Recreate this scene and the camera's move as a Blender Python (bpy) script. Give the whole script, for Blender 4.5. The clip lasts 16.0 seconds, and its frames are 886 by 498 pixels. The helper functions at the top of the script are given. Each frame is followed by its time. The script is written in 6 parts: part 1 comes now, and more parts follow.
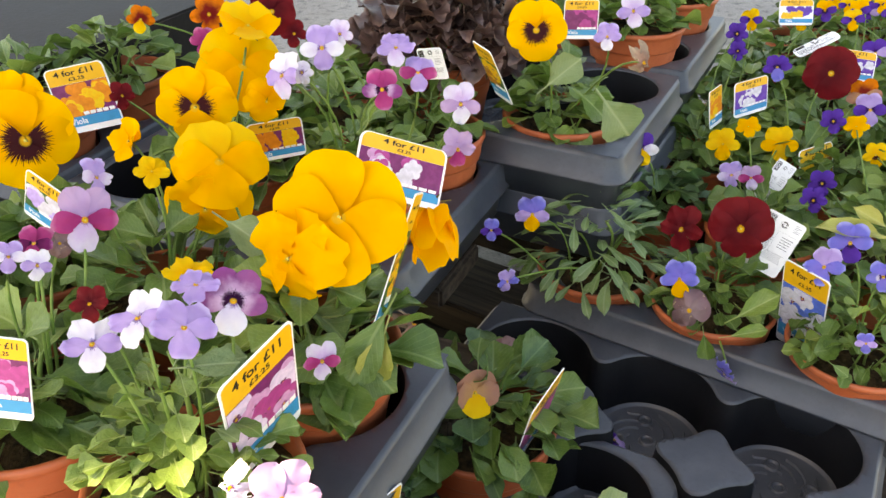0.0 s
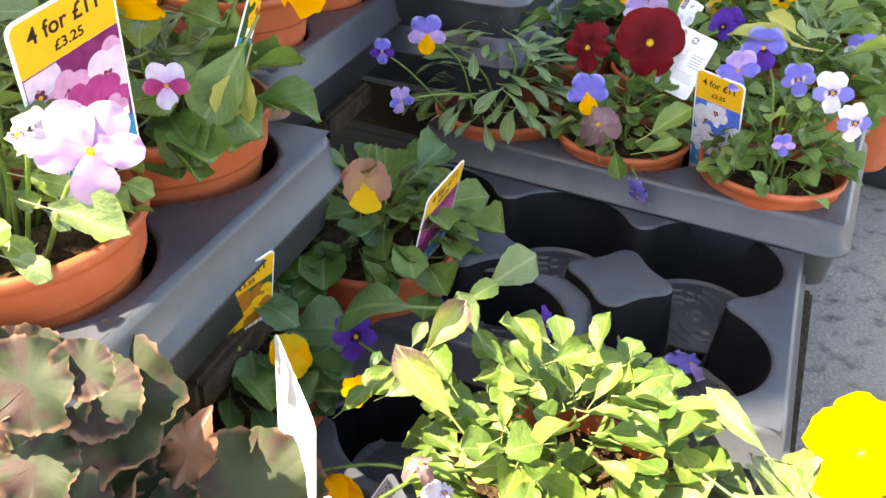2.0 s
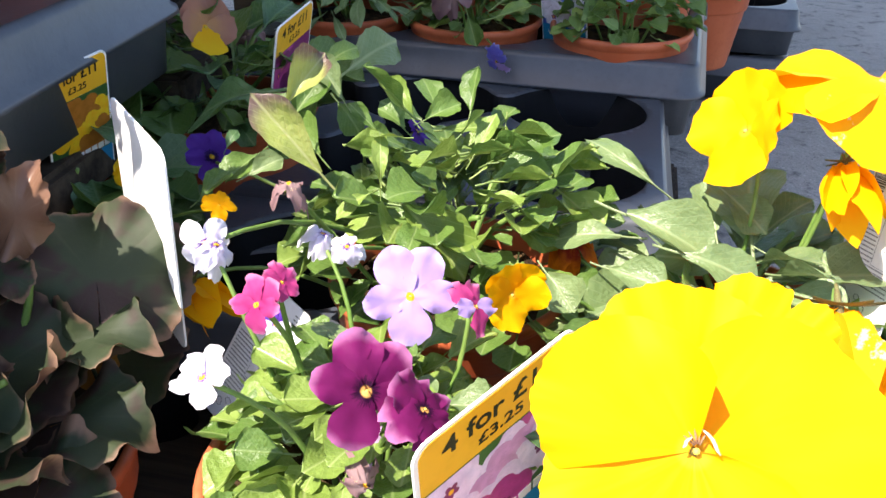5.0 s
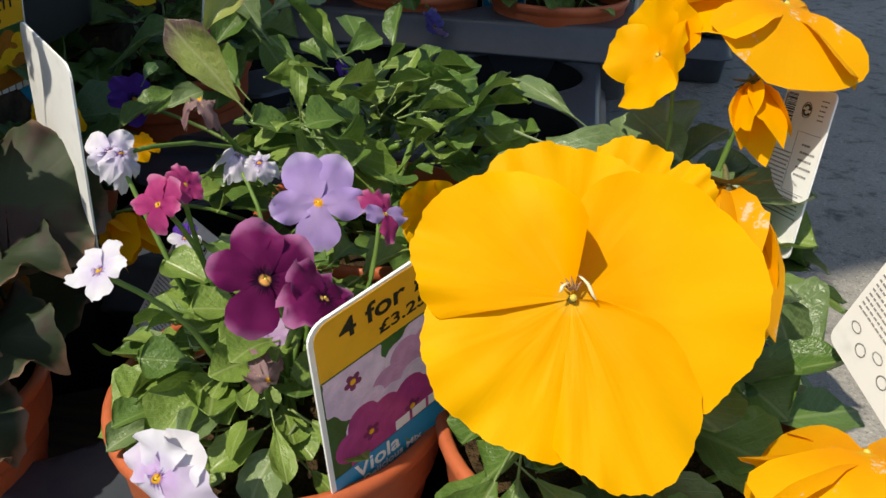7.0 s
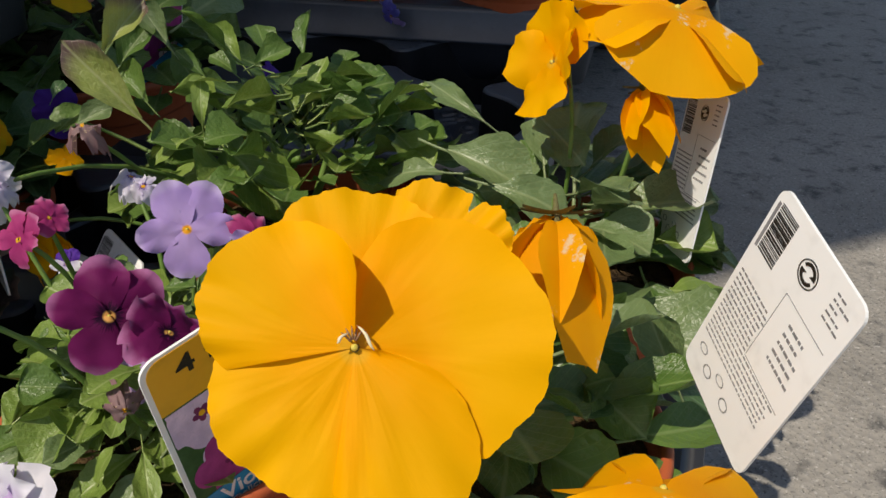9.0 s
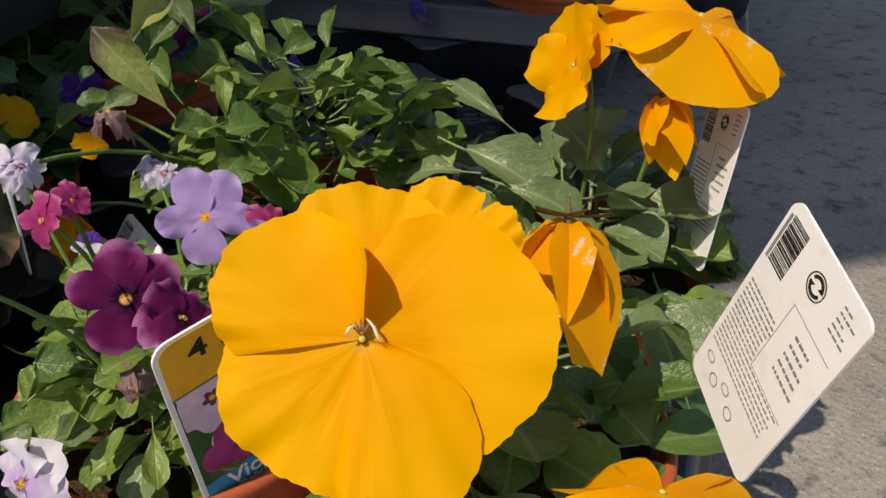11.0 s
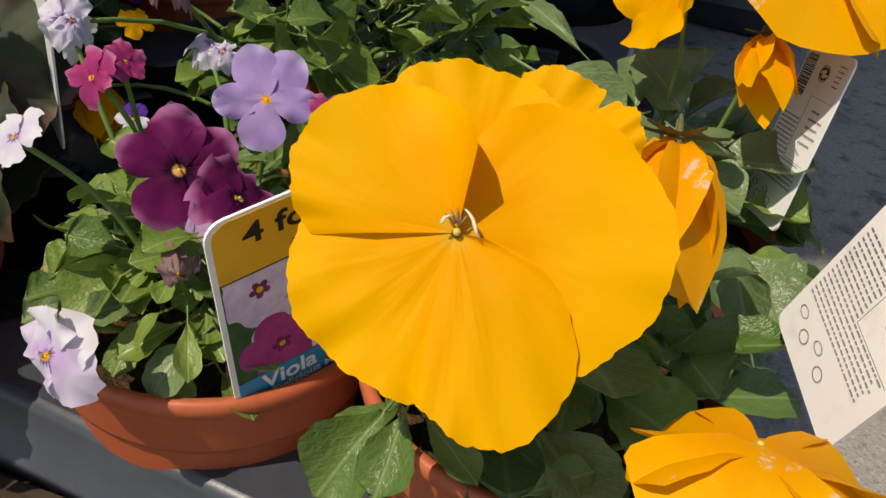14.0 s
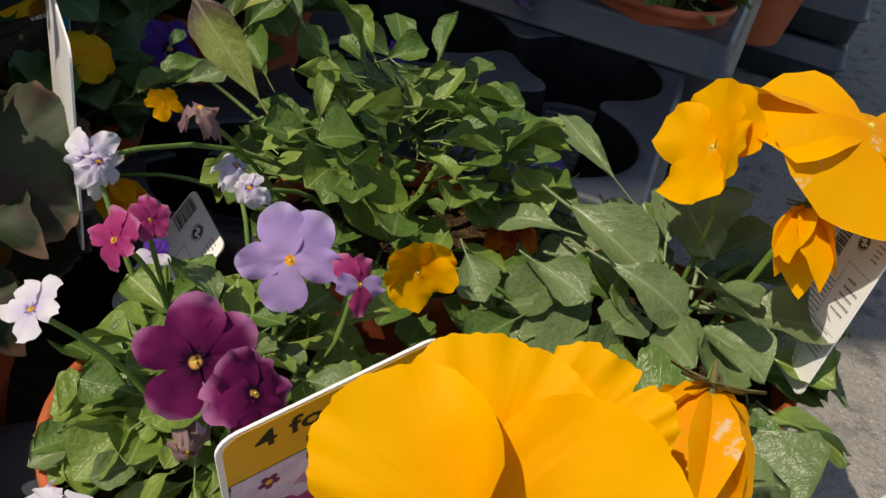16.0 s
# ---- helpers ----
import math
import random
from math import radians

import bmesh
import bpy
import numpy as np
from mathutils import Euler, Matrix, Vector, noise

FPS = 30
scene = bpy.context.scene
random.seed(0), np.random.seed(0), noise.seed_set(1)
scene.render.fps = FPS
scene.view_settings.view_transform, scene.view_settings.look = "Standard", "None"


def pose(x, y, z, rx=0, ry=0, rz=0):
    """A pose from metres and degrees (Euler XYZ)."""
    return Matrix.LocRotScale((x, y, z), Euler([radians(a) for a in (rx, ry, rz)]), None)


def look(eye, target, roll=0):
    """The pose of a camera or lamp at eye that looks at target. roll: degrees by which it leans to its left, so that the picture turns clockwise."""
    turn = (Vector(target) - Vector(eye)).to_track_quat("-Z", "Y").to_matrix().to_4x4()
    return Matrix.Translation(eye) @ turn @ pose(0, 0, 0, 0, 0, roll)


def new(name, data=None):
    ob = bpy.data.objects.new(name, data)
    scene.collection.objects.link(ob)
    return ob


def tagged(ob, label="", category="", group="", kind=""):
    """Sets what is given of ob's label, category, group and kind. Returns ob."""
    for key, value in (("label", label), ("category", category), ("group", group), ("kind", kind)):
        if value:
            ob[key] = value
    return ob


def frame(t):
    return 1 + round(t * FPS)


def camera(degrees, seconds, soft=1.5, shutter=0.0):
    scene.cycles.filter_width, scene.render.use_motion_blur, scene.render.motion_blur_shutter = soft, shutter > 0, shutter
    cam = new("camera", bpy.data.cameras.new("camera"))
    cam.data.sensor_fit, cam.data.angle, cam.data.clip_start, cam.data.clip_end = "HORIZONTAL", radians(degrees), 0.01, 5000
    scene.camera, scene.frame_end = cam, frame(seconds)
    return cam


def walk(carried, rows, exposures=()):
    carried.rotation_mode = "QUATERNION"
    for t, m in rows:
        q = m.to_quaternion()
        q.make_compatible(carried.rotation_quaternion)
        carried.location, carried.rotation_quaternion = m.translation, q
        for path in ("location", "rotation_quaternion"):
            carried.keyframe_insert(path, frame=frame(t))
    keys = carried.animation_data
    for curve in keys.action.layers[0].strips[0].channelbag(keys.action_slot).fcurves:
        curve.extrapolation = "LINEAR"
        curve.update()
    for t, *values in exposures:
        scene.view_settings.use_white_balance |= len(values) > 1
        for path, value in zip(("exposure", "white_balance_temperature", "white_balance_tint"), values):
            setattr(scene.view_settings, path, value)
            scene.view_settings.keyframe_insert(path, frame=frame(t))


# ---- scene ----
cam = camera(56.0, 16.0, soft=1.5)
METRES, EYE, TILT, LEAN, TURN = 0.483, 0.644, -32.0, 0.0, 0.0
ROWS = [
    (0.0, 0.0, 0.0, 0.0, 0.0, 0.0, -0.0),
    (0.5, 0.0215, 0.0359, -0.0781, -0.51, -0.03, -0.15),
    (1.0, 0.0312, 0.07, -0.1475, -1.63, -0.35, -0.63),
    (1.5, 0.0337, 0.1184, -0.2311, -4.1, -0.33, 0.5),
    (2.0, 0.031, 0.1468, -0.2808, -6.19, -0.64, 1.66),
    (2.5, 0.0249, 0.1524, -0.3199, -7.05, -0.28, 2.4),
    (3.0, 0.0165, 0.1551, -0.3527, -7.74, -0.21, 3.14),
    (3.5, 0.011, 0.1561, -0.4114, -8.96, 0.87, 3.51),
    (4.0, 0.0147, 0.1771, -0.4542, -11.63, 1.32, 5.23),
    (4.5, 0.0203, 0.1985, -0.4993, -13.5, 1.7, 7.45),
    (7.0, 0.0463, 0.2041, -0.6042, -17.42, 1.45, 9.42),
    (7.5, 0.0689, 0.2006, -0.6086, -17.29, 0.54, 9.74),
    (8.0, 0.0926, 0.1904, -0.6041, -16.61, 0.37, 9.85),
    (8.5, 0.1262, 0.1786, -0.5972, -16.15, 0.06, 9.92),
    (9.0, 0.147, 0.168, -0.5882, -15.59, -0.4, 10.68),
    (11.5, 0.1491, 0.162, -0.5895, -13.74, -0.28, 7.33),
    (12.0, 0.1392, 0.1721, -0.5885, -13.38, -0.55, 6.16),
    (12.5, 0.1305, 0.1856, -0.5944, -13.2, -0.76, 4.24),
    (13.0, 0.1187, 0.1985, -0.6013, -13.01, -1.23, 2.43),
    (13.5, 0.1126, 0.2044, -0.6044, -13.11, -2.0, 1.95),
    (14.0, 0.1179, 0.2119, -0.6128, -13.81, -3.24, 1.32),
    (14.5, 0.1248, 0.2084, -0.6133, -14.13, -4.2, 0.54),
    (15.0, 0.124, 0.2033, -0.5802, -13.76, -4.29, -1.08),
    (15.5, 0.119, 0.212, -0.5445, -13.21, -4.16, -2.63),
    (16.0, 0.1157, 0.2333, -0.4982, -12.58, -4.59, -3.05),
]
EXPOSURES = [(0.0, 2.1, 9700, 13), (1.5, 2.35, 8700, 15), (3.0, 2.33, 7700, 17), (4.0, 2.0, 7000, 18), (4.7, 1.6, 6700, 17), (6.8, 0.0, 6900, 7), (8.0, -0.27, 6950, 10), (9.2, -0.42, 7000, 11), (11.5, -0.4, 7250, 13), (14.5, -0.35, 7250, 12), (16.0, -0.4, 7250, 12)]
walk(cam, [(t, pose(0, 0, EYE, TILT, LEAN, TURN) @ pose(METRES * x, METRES * y, METRES * z, 90 + pitch, roll, yaw)) for t, x, y, z, yaw, pitch, roll in ROWS], EXPOSURES)

# ---- world, sun, unseen sun blocker ----
SUN_DIR = Vector((-0.48, -0.22, 0.85)).normalized()
world = bpy.data.worlds.new("sky")
scene.world = world
world.use_nodes = True
wn = world.node_tree.nodes
sky = wn.new("ShaderNodeTexSky")
sky.sky_type, sky.sun_disc = "NISHITA", False
sky.sun_elevation = math.asin(SUN_DIR.z)
sky.sun_rotation = math.atan2(SUN_DIR.x, SUN_DIR.y)
world.node_tree.links.new(sky.outputs[0], wn["Background"].inputs[0])
wn["Background"].inputs[1].default_value = 0.145
sun = new("sun", bpy.data.lights.new("sun", "SUN"))
sun.data.energy, sun.data.angle, sun.data.color = 5.0, radians(0.55), (1.0, 0.93, 0.82)
sun.matrix_world = look((-3, -3, 6), Vector((-3, -3, 6)) - SUN_DIR)


# ---- materials ----
def material(name, rough=0.5, metal=0.0, spec=0.5):
    m = bpy.data.materials.new(name)
    m.use_nodes = True
    b = m.node_tree.nodes["Principled BSDF"]
    b.inputs["Roughness"].default_value, b.inputs["Metallic"].default_value = rough, metal
    b.inputs["Specular IOR Level"].default_value = spec
    return m, m.node_tree.nodes, m.node_tree.links, b


def maths(n, l, op, a, b=0.0, c=0.0, clamp=False):
    q = n.new("ShaderNodeMath")
    q.operation, q.use_clamp = op, clamp
    for i, v in enumerate((a, b, c)):
        if isinstance(v, (int, float)):
            q.inputs[i].default_value = v
        else:
            l.new(v, q.inputs[i])
    return q.outputs[0]


def blend(n, l, fac, a, b, mode="MIX"):
    q = n.new("ShaderNodeMix")
    q.data_type, q.blend_type = "RGBA", mode
    for sock, v in ((q.inputs[0], fac), (q.inputs[6], a), (q.inputs[7], b)):
        if isinstance(v, (int, float)):
            sock.default_value = v
        elif isinstance(v, tuple):
            sock.default_value = (*v[:3], 1)
        else:
            l.new(v, sock)
    return q.outputs[2]


def ramp(n, l, fac, lo, hi, smooth=True):
    q = n.new("ShaderNodeMapRange")
    q.interpolation_type = "SMOOTHSTEP" if smooth else "LINEAR"
    l.new(fac, q.inputs[0])
    q.inputs[1].default_value, q.inputs[2].default_value = lo, hi
    return q.outputs[0]


def noise_tex(n, l, scale, detail=3.0, rough=0.55, coord=None):
    q = n.new("ShaderNodeTexNoise")
    q.inputs["Scale"].default_value, q.inputs["Detail"].default_value, q.inputs["Roughness"].default_value = scale, detail, rough
    if coord is None:
        coord = n.new("ShaderNodeTexCoord").outputs["Object"]
    l.new(coord, q.inputs["Vector"])
    return q.outputs["Fac"]


def bump(n, l, b, height, strength, distance):
    q = n.new("ShaderNodeBump")
    q.inputs["Strength"].default_value, q.inputs["Distance"].default_value = strength, distance
    l.new(height, q.inputs["Height"])
    l.new(q.outputs[0], b.inputs["Normal"])


def see_through(m, n, l, b, colour, share):
    """Thin plant tissue: some of the light passes to the other side."""
    t = n.new("ShaderNodeBsdfTranslucent")
    if isinstance(colour, tuple):
        t.inputs[0].default_value = (*colour, 1)
    else:
        l.new(colour, t.inputs[0])
    x = n.new("ShaderNodeMixShader")
    x.inputs[0].default_value = share
    l.new(b.outputs[0], x.inputs[1])
    l.new(t.outputs[0], x.inputs[2])
    l.new(x.outputs[0], n["Material Output"].inputs[0])


def leaf_material(name, base, light, vein, rim=None, veins=9.0, rough=0.42, zone=None, thin=0.25, radial=False):
    m, n, l, b = material(name, rough - 0.04, 0, 0.5)
    tc = n.new("ShaderNodeTexCoord").outputs["Object"]
    s = n.new("ShaderNodeSeparateXYZ")
    l.new(tc, s.inputs[0])
    ax = maths(n, l, "ABSOLUTE", s.outputs[0])
    mid = ramp(n, l, ax, 0.035, 0.008)
    slope = maths(n, l, "SUBTRACT", s.outputs[1], maths(n, l, "MULTIPLY", ax, 1.15))
    wave = maths(n, l, "ABSOLUTE", maths(n, l, "SINE", maths(n, l, "MULTIPLY", slope, veins * math.pi)))
    if radial:
        ang = maths(n, l, "ARCTAN2", s.outputs[1], s.outputs[0])
        wave = maths(n, l, "ABSOLUTE", maths(n, l, "SINE", maths(n, l, "MULTIPLY", ang, veins)))
        mid = maths(n, l, "MULTIPLY", ax, 0.0)
    side = ramp(n, l, wave, 0.22, 0.03)
    lines = maths(n, l, "MAXIMUM", mid, maths(n, l, "MULTIPLY", side, 0.55))
    if radial:
        out = maths(n, l, "ADD", ax, maths(n, l, "ABSOLUTE", s.outputs[1]))
        lines = maths(n, l, "MULTIPLY", maths(n, l, "MULTIPLY", lines, 0.5), ramp(n, l, out, 0.05, 0.5))
    rnd = n.new("ShaderNodeObjectInfo").outputs["Random"]
    blot = noise_tex(n, l, 2.6, 4, 0.6)
    col = blend(n, l, maths(n, l, "MULTIPLY", rnd, 0.8), base, light)
    col = blend(n, l, ramp(n, l, blot, 0.35, 0.75), col, light)
    if zone is not None:
        col = blend(n, l, ramp(n, l, noise_tex(n, l, 1.7, 3, 0.6), *zone[1]), col, zone[0])
    if rim is not None:
        d = n.new("ShaderNodeVectorMath")
        d.operation = "DISTANCE"
        l.new(tc, d.inputs[0])
        d.inputs[1].default_value = rim[1]
        edge = maths(n, l, "ADD", d.outputs["Value"], maths(n, l, "MULTIPLY", noise_tex(n, l, 4, 3), 0.22))
        col = blend(n, l, ramp(n, l, edge, rim[2], rim[3]), col, rim[0])
    col = blend(n, l, maths(n, l, "MULTIPLY", lines, 0.55), col, vein)
    l.new(col, b.inputs["Base Color"])
    h = maths(n, l, "SUBTRACT", maths(n, l, "MULTIPLY", noise_tex(n, l, 9, 3), 0.5), maths(n, l, "MULTIPLY", lines, 0.6))
    bump(n, l, b, h, 0.05 if radial else 0.22, 0.02)
    see_through(m, n, l, b, col, thin)
    return m


def petal_material(name, outer, inner, eye=None, eye_r=0.3, rays=0.0, rim=None, thin=0.3, centre=(0.75, 0.4, 0.02), fade=(0.25, 0.8), worn=0.0):
    """Colour by the way from the flower's heart: heart, blotch, inner, outer, rim; fine radial veins."""
    m, n, l, b = material(name, 0.6, 0, 0.12)
    tc = n.new("ShaderNodeTexCoord").outputs["Object"]
    s = n.new("ShaderNodeSeparateXYZ")
    l.new(tc, s.inputs[0])
    r = maths(n, l, "SQRT", maths(n, l, "ADD", maths(n, l, "POWER", maths(n, l, "ABSOLUTE", s.outputs[0]), 2.0), maths(n, l, "POWER", maths(n, l, "ABSOLUTE", s.outputs[1]), 2.0)))
    ang = maths(n, l, "ARCTAN2", s.outputs[1], s.outputs[0])
    c = n.new("ShaderNodeCombineXYZ")
    l.new(maths(n, l, "MULTIPLY", ang, 7.0), c.inputs[0])
    l.new(maths(n, l, "MULTIPLY", r, 1.2), c.inputs[1])
    streak = noise_tex(n, l, 2.4, 4, 0.6, c.outputs[0])
    blot = noise_tex(n, l, 2.2, 3, 0.55)
    rnd = n.new("ShaderNodeObjectInfo").outputs["Random"]
    col = blend(n, l, ramp(n, l, maths(n, l, "ADD", r, maths(n, l, "MULTIPLY", maths(n, l, "SUBTRACT", blot, 0.5), 0.7)), *fade), inner, outer)
    col = blend(n, l, maths(n, l, "MULTIPLY", ramp(n, l, streak, 0.45, 0.8), 0.07), col, tuple(0.7 * v for v in outer))
    col = blend(n, l, maths(n, l, "MULTIPLY", rnd, 0.18), col, tuple(0.7 * v for v in inner))
    if rim is not None:
        col = blend(n, l, ramp(n, l, maths(n, l, "ADD", r, maths(n, l, "MULTIPLY", blot, 0.2)), 0.88, 1.12), col, rim)
    if worn:
        col = blend(n, l, ramp(n, l, noise_tex(n, l, 2.3, 5, 0.7), 0.6, 0.66), col, (0.72, 0.55, 0.33))
    if eye is not None:
        e = maths(n, l, "ADD", r, maths(n, l, "MULTIPLY", maths(n, l, "SUBTRACT", streak, 0.5), 0.35 + rays))
        col = blend(n, l, ramp(n, l, e, eye_r + 0.05, eye_r - 0.03), col, eye)
    col = blend(n, l, ramp(n, l, r, 0.12, 0.07), col, centre)
    l.new(col, b.inputs["Base Color"])
    bump(n, l, b, maths(n, l, "ADD", streak, maths(n, l, "MULTIPLY", noise_tex(n, l, 30, 2), 0.15)), 0.035, 0.03)
    see_through(m, n, l, b, col, thin)
    return m


def plain_material(name, a, c, scale, rough=0.5, spec=0.4, bump_s=0.2, bump_d=0.001, fine=200.0, lo=0.35, hi=0.7, coord="Object"):
    """Two tones at a coarse scale with a fine grain."""
    m, n, l, b = material(name, rough, 0, spec)
    tc = n.new("ShaderNodeTexCoord").outputs[coord]
    big, small = noise_tex(n, l, scale, 5, 0.6, tc), noise_tex(n, l, fine, 3, 0.6, tc)
    col = blend(n, l, ramp(n, l, big, lo, hi), a, c)
    col = blend(n, l, maths(n, l, "MULTIPLY", ramp(n, l, small, 0.5, 0.8), 0.35), col, tuple(0.6 * v for v in a))
    l.new(col, b.inputs["Base Color"])
    l.new(maths(n, l, "ADD", rough - 0.1, maths(n, l, "MULTIPLY", big, 0.2)), b.inputs["Roughness"])
    bump(n, l, b, maths(n, l, "ADD", small, big), bump_s, bump_d)
    return m


def asphalt_material():
    m, n, l, b = material("asphalt", 0.85, 0, 0.3)
    tc = n.new("ShaderNodeTexCoord").outputs["Object"]
    big, mid, fine = noise_tex(n, l, 3, 4, 0.6, tc), noise_tex(n, l, 40, 4, 0.65, tc), noise_tex(n, l, 320, 3, 0.7, tc)
    v = n.new("ShaderNodeTexVoronoi")
    v.inputs["Scale"].default_value = 190
    l.new(tc, v.inputs["Vector"])
    col = blend(n, l, ramp(n, l, big, 0.3, 0.7), (0.24, 0.228, 0.205), (0.33, 0.312, 0.28))
    col = blend(n, l, ramp(n, l, mid, 0.5, 0.72), col, (0.1, 0.098, 0.094))
    col = blend(n, l, maths(n, l, "MULTIPLY", ramp(n, l, fine, 0.55, 0.7), 0.6), col, (0.55, 0.53, 0.49))
    col = blend(n, l, maths(n, l, "MULTIPLY", ramp(n, l, noise_tex(n, l, 480, 2, 0.7, tc), 0.45, 0.3), 0.7), col, (0.05, 0.05, 0.05))
    l.new(col, b.inputs["Base Color"])
    bump(n, l, b, maths(n, l, "ADD", v.outputs["Distance"], mid), 0.6, 0.002)
    return m


def wood_material():
    m, n, l, b = material("weathered_wood", 0.8, 0, 0.2)
    tc = n.new("ShaderNodeTexCoord").outputs["Object"]
    mp = n.new("ShaderNodeMapping")
    mp.inputs["Scale"].default_value = (3, 60, 60)
    l.new(tc, mp.inputs[0])
    g = noise_tex(n, l, 1.5, 6, 0.65, mp.outputs[0])
    col = blend(n, l, ramp(n, l, g, 0.3, 0.7), (0.02, 0.014, 0.009), (0.075, 0.055, 0.038))
    l.new(col, b.inputs["Base Color"])
    bump(n, l, b, g, 0.5, 0.002)
    return m


